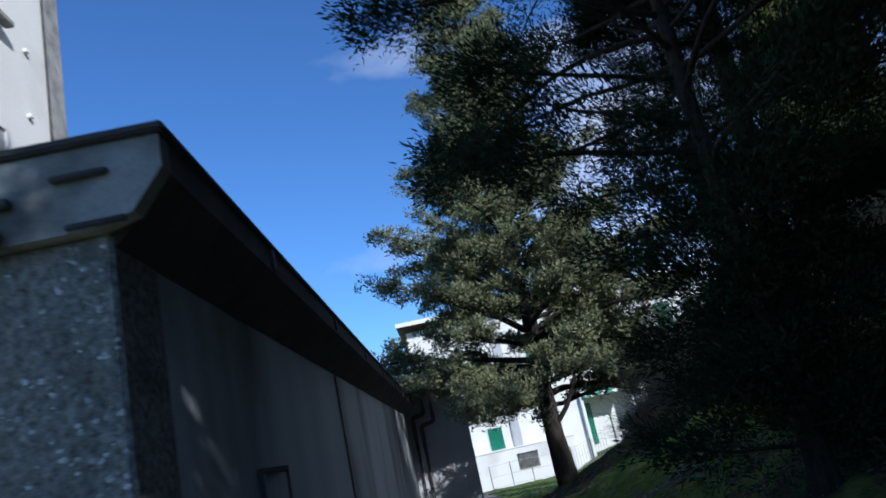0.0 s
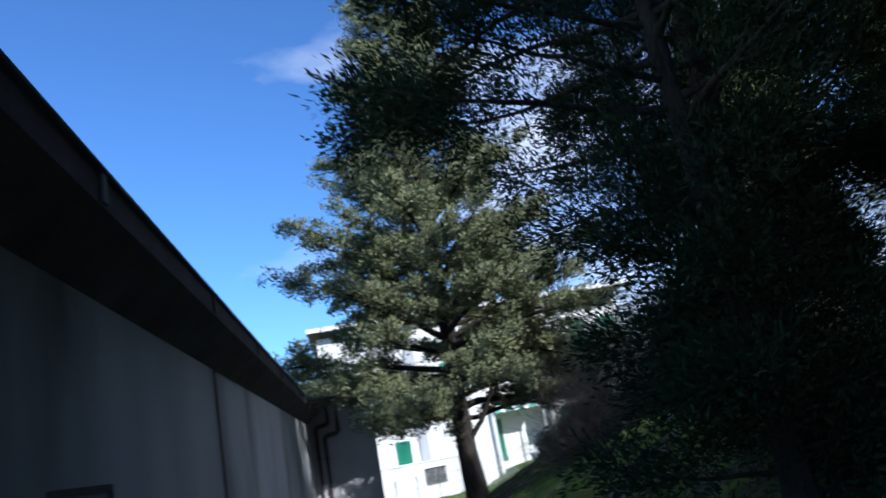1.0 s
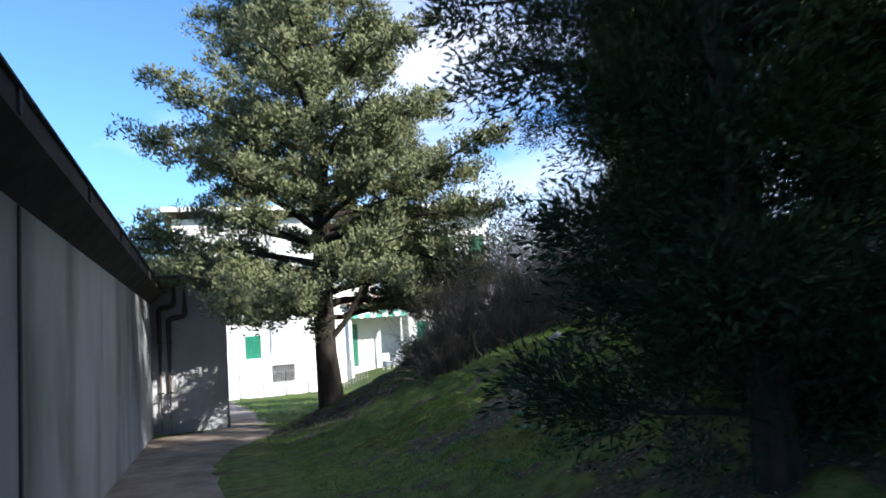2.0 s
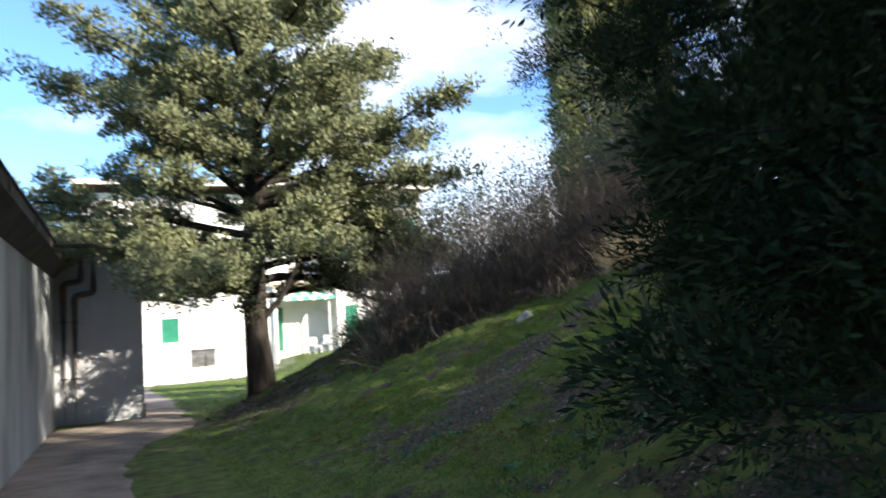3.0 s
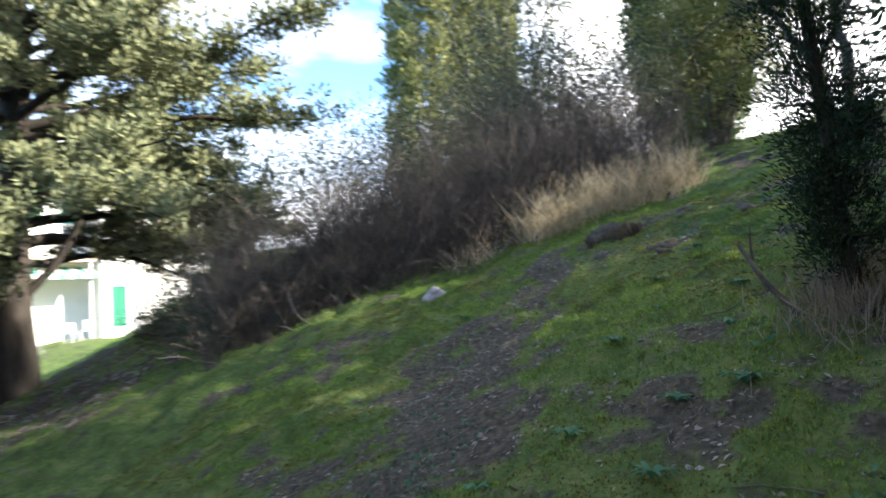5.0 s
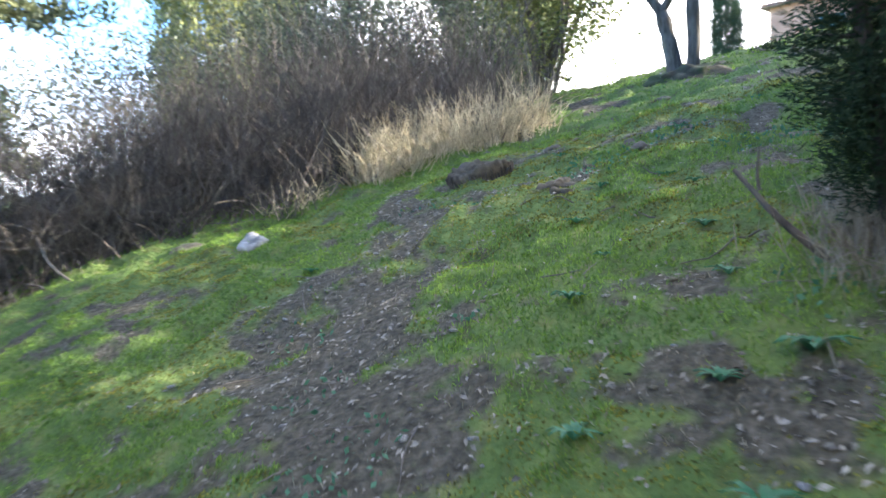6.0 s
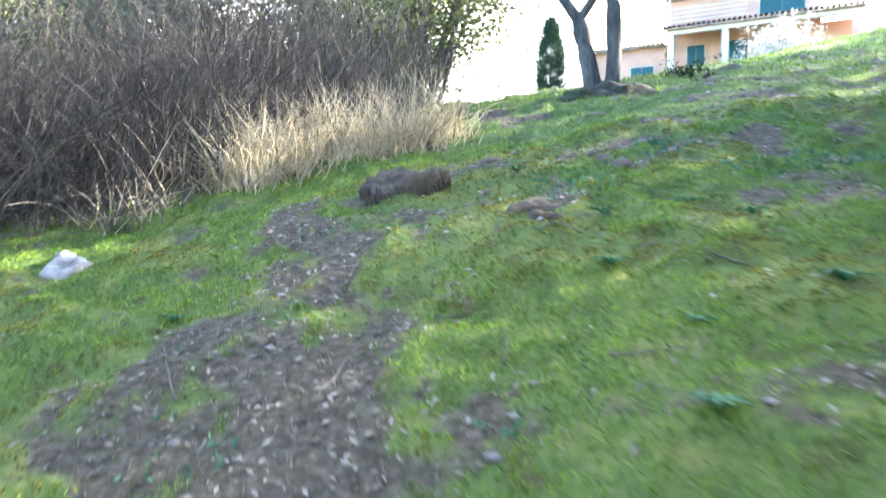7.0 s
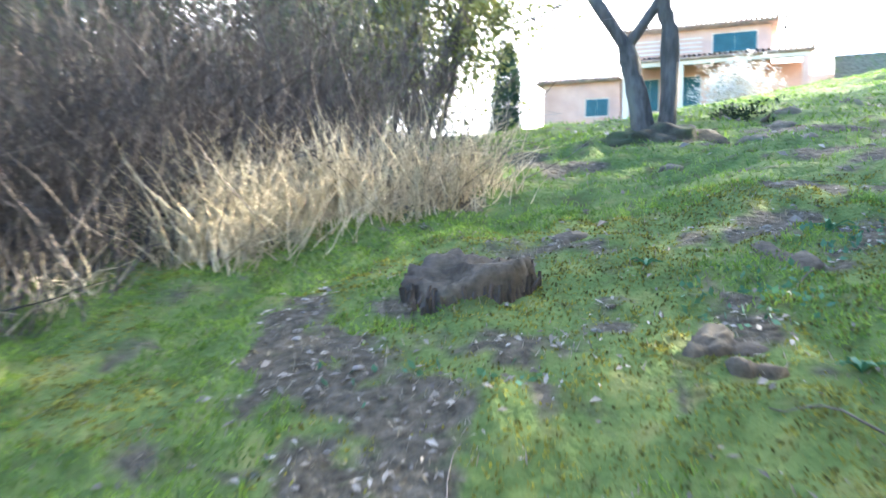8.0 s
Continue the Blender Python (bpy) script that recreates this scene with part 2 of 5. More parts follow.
def grass_cover(x, y):
    """How much grass grows: bare earth on a worn track up the bank, under the trees and by the thicket."""
    x, y = np.asarray(x, float), np.asarray(y, float)
    n = 0.32 * value_noise(x, y, 0.5) + 0.36 * value_noise(x + 9, y, 0.20) + 0.32 * value_noise(x, y + 5, 0.085)
    mid, half = 9.5 + 0.64 * smooth(2.4, 4.2, x), 0.64 - 0.30 * smooth(3.4, 4.6, x)
    track = np.exp(-(((y - mid) / half) ** 4)) * smooth(1.8, 2.5, x) * (1 - smooth(4.3, 4.9, x))
    upper = np.exp(-((((x - 4.85) / 0.42) ** 2 + ((y - 10.02) / 0.5) ** 2)))
    hollows = 0.40 * smooth(9.3, 8.8, y) * smooth(2.2, 2.8, x) * (1 - smooth(4.0, 5.0, x)) * smooth(0.4, 0.7, value_noise(x + 6, y + 1, 0.42))
    crumbs = 0.35 * np.exp(-(((x - 5.3) / 0.5) ** 2 + ((y - 9.2) / 0.4) ** 2))
    litter = smooth(7.8, 6.9, y) * smooth(1.2, 2.0, x) * (1 - smooth(8, 10, x))
    under = np.exp(-(((x - 2.5) ** 2 + (y - 15.8) ** 2) / 1.6))
    bare = np.maximum.reduce([track, 0.85 * upper, hollows, crumbs, 0.65 * litter, 0.6 * under])
    return np.clip(smooth(0.36, 0.63, n + 0.11 - 0.30 * bare), 0, 1)


def turf_z(x, y):
    """The ground with its tussocks and hollows."""
    lumps = (value_noise(x, y, 0.30) - 0.5) * 0.06 + (value_noise(x, y, 0.15) - 0.5) * 0.07 + (value_noise(x, y, 0.08) - 0.5) * 0.045
    near = (np.maximum(np.abs(x), np.abs(y)) < 60) * smooth(1.3, 2.0, x)
    return ground_z(x, y) + near * lumps * (0.35 + 0.65 * grass_cover(x, y))


def slope_turn(x, y):
    """The turn that lays a thing on the slope."""
    e = 0.25
    nx, ny = -(gz(x + e, y) - gz(x - e, y)) / (2 * e), -(gz(x, y + e) - gz(x, y - e)) / (2 * e)
    return Vector((0, 0, 1)).rotation_difference(Vector((nx, ny, 1))).to_matrix().to_4x4()


def gz(x, y):
    return float(ground_z(x, y))


# ---- mesh helpers ----
def mesh_from(name, verts, quads, mat=None, smooth_faces=False):
    verts = np.asarray(verts, np.float32).reshape(-1, 3)
    quads = np.asarray(quads, np.int32)
    k = quads.shape[1]
    me = bpy.data.meshes.new(name)
    me.vertices.add(len(verts))
    me.vertices.foreach_set("co", verts.ravel())
    me.loops.add(quads.size)
    me.loops.foreach_set("vertex_index", quads.ravel())
    me.polygons.add(len(quads))
    me.polygons.foreach_set("loop_start", np.arange(0, quads.size, k, dtype=np.int32))
    me.update(calc_edges=True)
    me.validate()
    if smooth_faces:
        me.polygons.foreach_set("use_smooth", np.ones(len(me.polygons), bool))
    if mat:
        me.materials.append(mat)
    return me


def part(name, shape, mat, parent=None, label="", smooth_faces=False):
    """Links a shape (a bmesh, or verts and faces) as one mesh object under a thing or a part."""
    if isinstance(shape, tuple):
        me = mesh_from(name, shape[0], shape[1], mat, smooth_faces)
    else:
        me = bpy.data.meshes.new(name)
        shape.to_mesh(me)
        shape.free()
        me.materials.append(mat)
        if smooth_faces:
            me.polygons.foreach_set("use_smooth", np.ones(len(me.polygons), bool))
    ob = new(name, me)
    if parent:
        ob.parent = parent
    if label:
        ob["label"] = label
    return ob


def thing(name, at, label, category, group="", kind="", rz=0.0):
    ob = new(name)
    ob.matrix_basis = pose(at[0], at[1], at[2], 0, 0, rz)
    ob.empty_display_size = 0.2
    return tagged(ob, label, category, group, kind)


def box(x0, x1, y0, y1, z0, z1, bevel=0.0):
    bm = bmesh.new()
    bmesh.ops.create_cube(bm, size=1.0, matrix=Matrix.Translation(((x0 + x1) / 2, (y0 + y1) / 2, (z0 + z1) / 2)) @ Matrix.Diagonal((abs(x1 - x0), abs(y1 - y0), abs(z1 - z0), 1)))
    if bevel:
        bmesh.ops.bevel(bm, geom=bm.edges[:], offset=bevel, segments=2, affect="EDGES")
    return bm


def joined(*shapes):
    """Several bmeshes made one."""
    first = shapes[0]
    for other in shapes[1:]:
        me = bpy.data.meshes.new("scrap")
        other.to_mesh(me)
        other.free()
        first.from_mesh(me)
        bpy.data.meshes.remove(me)
    return first


def merge(parts):
    vs, fs, n = [], [], 0
    for v, f in parts:
        v = np.asarray(v, float).reshape(-1, 3)
        vs.append(v)
        fs.append(np.asarray(f, int) + n)
        n += len(v)
    return np.concatenate(vs), np.concatenate(fs)


def tube(points, radii, seg=6):
    """A tapered tube along points: verts and quads."""
    p = np.asarray(points, float)
    r = np.broadcast_to(np.asarray(radii, float), (len(p),))
    d = np.gradient(p, axis=0)
    d /= np.linalg.norm(d, axis=1, keepdims=True) + 1e-9
    ref = np.array([0.0, 0.0, 1.0]) if abs(d[:, 2]).mean() < 0.8 else np.array([1.0, 0.0, 0.0])
    a = np.cross(d, ref)
    a /= np.linalg.norm(a, axis=1, keepdims=True) + 1e-9
    b = np.cross(d, a)
    ang = np.arange(seg) * 2 * math.pi / seg
    ring = a[:, None] * np.cos(ang)[None, :, None] + b[:, None] * np.sin(ang)[None, :, None]
    v = (p[:, None] + ring * r[:, None, None]).reshape(-1, 3)
    i = np.arange(len(p) - 1)[:, None] * seg
    j = np.arange(seg)[None]
    k = (j + 1) % seg
    f = np.stack([i + j, i + k, i + seg + k, i + seg + j], -1).reshape(-1, 4)
    return v, f


def wander(rng, start, way, length, steps=6, bend=0.25, droop=0.0):
    """A crooked line."""
    p, d = np.array(start, float), np.array(way, float)
    d /= np.linalg.norm(d)
    out = [p.copy()]
    for _ in range(steps):
        d = d + rng.normal(0, bend, 3) + np.array([0, 0, droop])
        d /= np.linalg.norm(d)
        p = p + d * length / steps
        out.append(p.copy())
    return np.array(out)


def blades(rng, centres, ways, length, width, jitter=0.6, faces=None):
    """Flat pointed leaves (kite-shaped quads) at centres, pointing along ways."""
    n = len(centres)
    d = np.asarray(ways, float) + rng.normal(0, jitter, (n, 3))
    d /= np.linalg.norm(d, axis=1, keepdims=True) + 1e-9
    side = np.cross(d, rng.normal(0, 1, (n, 3)) if faces is None else faces + rng.normal(0, 0.35, (n, 3)))
    side /= np.linalg.norm(side, axis=1, keepdims=True) + 1e-9
    ln = (length * rng.uniform(0.6, 1.4, n))[:, None]
    w = (width * rng.uniform(0.6, 1.4, n))[:, None]
    c = np.asarray(centres, float)
    v = np.stack([c, c + d * ln * 0.45 + side * w, c + d * ln, c + d * ln * 0.45 - side * w], 1).reshape(-1, 3)
    return v, np.arange(4 * n).reshape(-1, 4)


def clumps(rng, centres, ways, per, radius, length, width):
    """Sprays of foliage: per leaves scattered round each centre, fanning out along its way."""
    n = len(centres)
    c = np.repeat(np.asarray(centres, float), per, 0)
    w = np.repeat(np.asarray(ways, float), per, 0)
    off = rng.normal(0, 1, (n * per, 3))
    off *= (radius * rng.uniform(0.2, 1.0, n * per) / np.linalg.norm(off, axis=1))[:, None]
    flat = rng.normal(0, 0.6, (n, 3)) + np.asarray(ways, float) * np.array([0.5, 0.5, 0]) + np.array([0, 0, 0.6])
    return blades(rng, c + off, w * 0.8 + off / radius, length, width, 0.45, np.repeat(flat, per, 0))


def ground_sheet():
    """One sheet to the horizon, fine near the footpath and coarse far off."""
    fine = np.concatenate([np.arange(-2.0, 1.6, 0.15), np.arange(1.6, 8.6, 0.055), np.arange(8.6, 12.0, 0.15)])
    xs = np.concatenate([[-1500, -700, -300, -120, -60, -30, -15, -8, -5, -3.5, -2.6], fine, np.arange(12.0, 24, 0.5), np.arange(24, 64, 2), [70, 90, 130, 250, 600, 1500]])
    ys = np.concatenate([[-1500, -600, -250, -100, -50, -30, -20, -14, -10, -7, -5, -3.5], np.arange(-2.5, 4, 0.3), np.arange(4, 6.4, 0.12), np.arange(6.4, 13.4, 0.055), np.arange(13.4, 18, 0.12), np.arange(18, 50, 0.6), [52, 56, 62, 75, 100, 160, 300, 700, 1500]])
    gx, gy = np.meshgrid(xs, ys, indexing="ij")
    z = turf_z(gx, gy)
    v = np.stack([gx, gy, z], -1).reshape(-1, 3)
    i, j = np.meshgrid(np.arange(len(xs) - 1), np.arange(len(ys) - 1), indexing="ij")
    a = i * len(ys) + j
    f = np.stack([a, a + len(ys), a + len(ys) + 1, a + 1], -1).reshape(-1, 4)
    return v, f


def ground_material():
    m = bpy.data.materials.new("earth_and_grass")
    m.use_nodes = True
    n, l = m.node_tree.nodes, m.node_tree.links
    b = n["Principled BSDF"]
    b.inputs["Roughness"].default_value = 0.95
    b.inputs["Specular IOR Level"].default_value = 0.15
    tc = n.new("ShaderNodeTexCoord")

    def noise_at(scale, detail=6):
        t = n.new("ShaderNodeTexNoise")
        t.inputs["Scale"].default_value, t.inputs["Detail"].default_value = scale, detail
        l.new(tc.outputs["Object"], t.inputs["Vector"])
        return t.outputs["Fac"]

    def ramp(fac, stops):
        r = n.new("ShaderNodeValToRGB")
        while len(r.color_ramp.elements) < len(stops):
            r.color_ramp.elements.new(0.5)
        for e, (p, c) in zip(r.color_ramp.elements, stops):
            e.position, e.color = p, (*c, 1)
        l.new(fac, r.inputs["Fac"])
        return r.outputs["Color"]

    def mixed(fac, a, c):
        x = n.new("ShaderNodeMix")
        x.data_type = "RGBA"
        l.new(fac, x.inputs["Factor"])
        l.new(a, x.inputs["A"])
        l.new(c, x.inputs["B"])
        return x.outputs["Result"]

    green = ramp(noise_at(6.5, 9), [(0.28, (0.080, 0.080, 0.030)), (0.45, (0.085, 0.130, 0.036)), (0.58, (0.125, 0.165, 0.048)), (0.74, (0.19, 0.185, 0.065))])
    soil = ramp(noise_at(26), [(0.3, (0.042, 0.036, 0.025)), (0.52, (0.084, 0.073, 0.052)), (0.75, (0.150, 0.132, 0.100))])
    at = n.new("ShaderNodeAttribute")
    at.attribute_name = "grass_cover"
    edge = n.new("ShaderNodeMath")
    edge.operation = "MULTIPLY_ADD"
    edge.inputs[1].default_value = 0.9
    l.new(noise_at(14), edge.inputs[0])
    l.new(at.outputs["Fac"], edge.inputs[2])
    cover = ramp(edge.outputs[0], [(0.55, (0, 0, 0)), (1.1, (1, 1, 1))])
    l.new(mixed(cover, soil, green), b.inputs["Base Color"])
    bp = n.new("ShaderNodeBump")
    bp.inputs["Strength"].default_value, bp.inputs["Distance"].default_value = 0.8, 0.03
    l.new(noise_at(30), bp.inputs["Height"])
    l.new(bp.outputs[0], b.inputs["Normal"])
    return m


ground = part("ground", ground_sheet(), ground_material(), smooth_faces=True)
ground_verts = np.empty(len(ground.data.vertices) * 3, np.float32)
ground.data.vertices.foreach_get("co", ground_verts)
ground_verts = ground_verts.reshape(-1, 3)
cover_layer = ground.data.attributes.new("grass_cover", "FLOAT", "POINT")
cover_layer.data.foreach_set("value", grass_cover(ground_verts[:, 0], ground_verts[:, 1]).astype(np.float32))
tagged(ground, "mossy grass bank with bare earth and leaf litter", "ground", kind="structure")


def path_strip():
    """The trodden footpath: along the wall, then out round the corner of the end wall."""
    ys = np.arange(-6, 40, 0.25)
    left = -1.0 + 1.75 * smooth(18.9, 19.9, ys) + 0.0 * ys
    right = 0.31 + 1.15 * smooth(13.9, 17.0, ys) + 0.35 * smooth(19, 27, ys) + 0.05 * np.sin(ys * 1.9)
    k = np.linspace(-1, 1, 9)
    x = left[:, None] + (right - left)[:, None] * (k[None] + 1) / 2 + 0.05 * np.sin(ys * 5.0 + 2 * np.sin(ys * 2))[:, None] * (k > 0.5)
    y = np.broadcast_to(ys[:, None], x.shape)
    z = ground_z(x, y) + 0.018 * (1 - k ** 4)[None] - 0.002
    v = np.stack([x, y, z], -1).reshape(-1, 3)
    i, j = np.meshgrid(np.arange(len(ys) - 1), np.arange(8), indexing="ij")
    a = i * 9 + j
    return v, np.stack([a, a + 1, a + 10, a + 9], -1).reshape(-1, 4)


footpath = part("footpath", path_strip(), M["path"], smooth_faces=True)
tagged(footpath, "trodden earth and gravel footpath beside the wall", "path", kind="structure")

# ---- the low outbuilding along the footpath ----
WALL_A, WALL_B = Vector((-1.035, 2.55)), Vector((-0.83, 20.0))
WALL_YAW = math.degrees(math.atan2(-(WALL_B.x - WALL_A.x), WALL_B.y - WALL_A.y))
WALL_LEN = (WALL_B - WALL_A).length


def prism(profile, y0, y1):
    """A closed profile in x and z, drawn out along y."""
    bm = bmesh.new()
    a = [bm.verts.new((x, y0, z)) for x, z in profile]
    b = [bm.verts.new((x, y1, z)) for x, z in profile]
    n = len(profile)
    bm.faces.new(a)
    bm.faces.new(b[::-1])
    for i in range(n):
        bm.faces.new((a[i], b[i], b[(i + 1) % n], a[(i + 1) % n]))
    bmesh.ops.recalc_face_normals(bm, faces=bm.faces[:])
    return bm


def outbuilding():
    """Long low building with a thick roof slab; local y runs along the wall, local x out towards the path."""
    t = thing("outbuilding", (WALL_A.x, WALL_A.y, 0), "low grey plastered outbuilding with a dark overhanging roof slab", "building", kind="structure", rz=WALL_YAW)
    n = WALL_LEN
    rng = np.random.default_rng(4)
    part("long_wall", box(-0.3, 0, 0.42, n, -0.9, 2.42), M["plaster_grey"], t)
    pier = part("corner_pier", box(-0.50, 0.006, 0, 0.42, -0.5, 2.43, 0.012), M["roughcast"], t, "roughcast pier with worn pebbly render")
    # pale chips of stone standing proud of the render
    m = 520
    c = np.stack([rng.uniform(-0.49, -0.005, m), np.full(m, -0.004), rng.uniform(0.2, 2.42, m)], 1)
    keep = value_noise(c[:, 0] * 3, c[:, 2] * 3, 0.5) > 0.30
    c = c[keep]
    chips = []
    for p in c:
        r, k = rng.uniform(0.004, 0.013), rng.uniform(0, 6.3)
        ang = k + np.arange(5) * 1.2566 + rng.normal(0, 0.25, 5)
        ring = np.stack([p[0] + np.cos(ang) * r * 1.3, np.full(5, p[1] + 0.004), p[2] + np.sin(ang) * r], 1)
        top = p + np.array([0, -0.006, 0])
        v = np.concatenate([ring, [top]])
        chips.append((v, [(q, (q + 1) % 5, 5) for q in range(5)]))
    rest = part("pebble_dash", merge(chips), M["pebble_chip"], pier)
    tagged(rest, kind="stuff")
    part("front_wall", box(-6, -0.50, 0.06, 0.4, -0.5, 2.44), M["plaster_pale"], t)
    part("frieze", prism([(-6, 2.43), (-0.02, 2.43), (0.12, 2.47), (0.24, 2.62), (0.24, 2.75), (-6, 2.75)], -0.07, 0.02), M["concrete"], t, "stained concrete frieze")
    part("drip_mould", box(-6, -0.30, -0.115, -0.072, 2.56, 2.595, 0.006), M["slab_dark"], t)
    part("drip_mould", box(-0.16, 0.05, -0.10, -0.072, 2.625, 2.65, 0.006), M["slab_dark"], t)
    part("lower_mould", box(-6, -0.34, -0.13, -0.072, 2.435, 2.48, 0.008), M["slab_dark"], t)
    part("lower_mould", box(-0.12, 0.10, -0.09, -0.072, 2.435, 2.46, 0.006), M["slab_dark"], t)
    # slab_dark's colour carries the shadow on fascia and soffit
    part("eave", prism([(-0.25, 2.38), (0.004, 2.38), (0.215, 2.58), (0.245, 2.61), (0.245, 2.75), (-0.25, 2.75)], 0.022, n + 0.05), M["slab_dark"], t, "eave with a sloping soffit, its shade put into the dark colour")
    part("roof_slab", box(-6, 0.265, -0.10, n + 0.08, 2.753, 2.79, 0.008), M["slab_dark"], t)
    part("expansion_joint", box(0.001, 0.012, 5.14, 5.21, -0.3, 2.37, 0.004), M["slab_dark"], t, "dark rusty joint strip")
    panel = part("access_panel", box(0.002, 0.018, 1.60, 2.20, 0.9, 1.50, 0.004), M["plaster_grey"], t)
    part("panel_frame", joined(box(0.002, 0.03, 1.57, 1.60, 0.87, 1.53), box(0.002, 0.03, 2.20, 2.23, 0.87, 1.53), box(0.002, 0.03, 1.60, 2.20, 1.50, 1.53), box(0.002, 0.03, 1.60, 2.20, 0.87, 0.90)), M["slab_dark"], panel)
    for y in np.arange(1.6, n, 2.4):
        part("gutter_bracket", box(0.245, 0.262, y, y + 0.05, 2.62, 2.75, 0.003), M["dark_metal"], t)
    return t


outbuilding()


def end_building():
    """The volume that closes the outbuilding and stands out to the path."""
    t = thing("end_building", (-0.83, 20.0, -0.5), "pale plastered building with a flat roof edge beside the path", "building", kind="structure")
    part("wall", box(-7, 1.60, 0, 5.0, -0.6, 3.52), M["plaster_pale"], t)
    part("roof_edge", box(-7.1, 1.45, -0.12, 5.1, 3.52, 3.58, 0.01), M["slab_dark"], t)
    part("parapet", box(-7.05, 1.40, -0.05, 5.1, 3.58, 3.9, 0.02), M["concrete"], t)
    part("base_course", box(-0.2, 1.615, -0.02, 5.0, -0.6, 0.30, 0.006), M["plaster_grey"], t)
    return t


end_building()


def bent_pipe(points, radius=0.06):
    """A pipe through corner points with rounded elbows."""
    p = [Vector(q) for q in points]
    line = [p[0]]
    for a, b, c in zip(p, p[1:], p[2:]):
        u, w = (a - b).normalized() * 0.09, (c - b).normalized() * 0.09
        for k in range(5):
            s = k / 4
            line.append((b + u) * (1 - s) ** 2 + b * 2 * s * (1 - s) + (b + w) * s ** 2)
    line.append(p[-1])
    return tube([tuple(q) for q in line], radius, 10)


for px, top_x, elbow in ((-0.66, -0.34, 2.32), (-0.47, -0.12, 2.08)):
    dp = thing("downpipe", (0, 19.91, 0), "dark metal downpipe with an offset elbow on the end wall", "downpipe", group="downpipes")
    part("pipe", bent_pipe([(top_x, 0, 3.05), (top_x, 0, elbow), (px, 0, elbow - 0.05), (px, 0, -0.55)]), M["pipe_metal"], dp, smooth_faces=True)
    for z in (0.4, 1.5):
        part("clamp", tube([(px, 0, z), (px, 0, z + 0.03)], 0.07, 10), M["dark_metal"], dp)


def shutter_leaf(w, h, mat, parent, x, y, z):
    """One louvred leaf: a frame and its slats."""
    leaf = part("shutter", joined(box(x, x + 0.06, y - 0.04, y, z, z + h), box(x + w - 0.06, x + w, y - 0.04, y, z, z + h), box(x + 0.06, x + w - 0.06, y - 0.04, y, z, z + 0.07), box(x + 0.06, x + w - 0.06, y - 0.04, y, z + h - 0.07, z + h)), mat, parent)
    rows, n = [], int((h - 0.14) / 0.075)
    for i in range(n):
        z0 = z + 0.07 + (h - 0.14) * i / n
        rows.append(box(x + 0.06, x + w - 0.06, y - 0.03, y - 0.012, z0 + 0.006, z0 + (h - 0.14) / n - 0.012))
    part("louvre", joined(*rows), mat, leaf)
    return leaf


def shuttered_window(name, x, y, z, w, h, mat, parent, sill=True):
    win = part(name, box(x - w / 2 - 0.05, x + w / 2 + 0.05, y - 0.03, y + 0.02, z - 0.05, z + h + 0.05), M["white_trim"], parent)
    shutter_leaf(w / 2 - 0.005, h, mat, win, x - w / 2, y - 0.035, z)
    shutter_leaf(w / 2 - 0.005, h, mat, win, x + 0.005, y - 0.035, z)
    if sill:
        part("sill", box(x - w / 2 - 0.12, x + w / 2 + 0.12, y - 0.14, y - 0.03, z - 0.10, z - 0.05, 0.01), M["white_trim"], win)
    return win


def tall_house():
    """Its side wall looks over the outbuilding's roof."""
    t = thing("tall_house", (-4.1, 9.0, 0), "tall white rendered house behind the outbuilding", "house", kind="structure")
    part("wall", box(-7, 0, -8, 0, -0.6, 13), M["white_wall"], t)
    part("corner_strip", box(0.0, 0.03, -0.42, 0.0, -0.6, 12.9, 0.006), M["concrete"], t, "weather-stained grey corner strip")
    part("roof", box(-7.4, 0.4, -8.4, 0.4, 13.0, 13.25, 0.03), M["roof_tile"], t)
    part("cable", tube([(0.05, -0.50, 2.5), (0.05, -0.47, 7.0), (0.05, -0.50, 12.8)], 0.012, 6), M["dark_metal"], t, smooth_faces=True)
    for z in (1.2, 4.2, 7.2, 10.2):
        win = part("window", box(-0.02, 0.05, -3.0, -1.5, z, z + 1.6), M["white_trim"], t)
        part("pane", box(0.052, 0.065, -2.92, -1.58, z + 0.08, z + 1.52), M["plaster_pale"], win)
        part("window_frame", joined(box(0.05, 0.09, -3.0, -2.92, z, z + 1.6), box(0.05, 0.09, -1.58, -1.5, z, z + 1.6), box(0.05, 0.09, -2.92, -1.58, z, z + 0.08), box(0.05, 0.09, -2.92, -1.58, z + 1.52, z + 1.6)), M["white_trim"], win)
        part("sill", box(0.05, 0.16, -3.1, -1.4, z - 0.08, z, 0.01), M["concrete"], win)
    for z in np.arange(0.8, 12.5, 0.9):
        part("wall_bracket", box(0.0, 0.05, -0.95, -0.88, z, z + 0.05, 0.005), M["white_trim"], t)
    return t


tall_house()


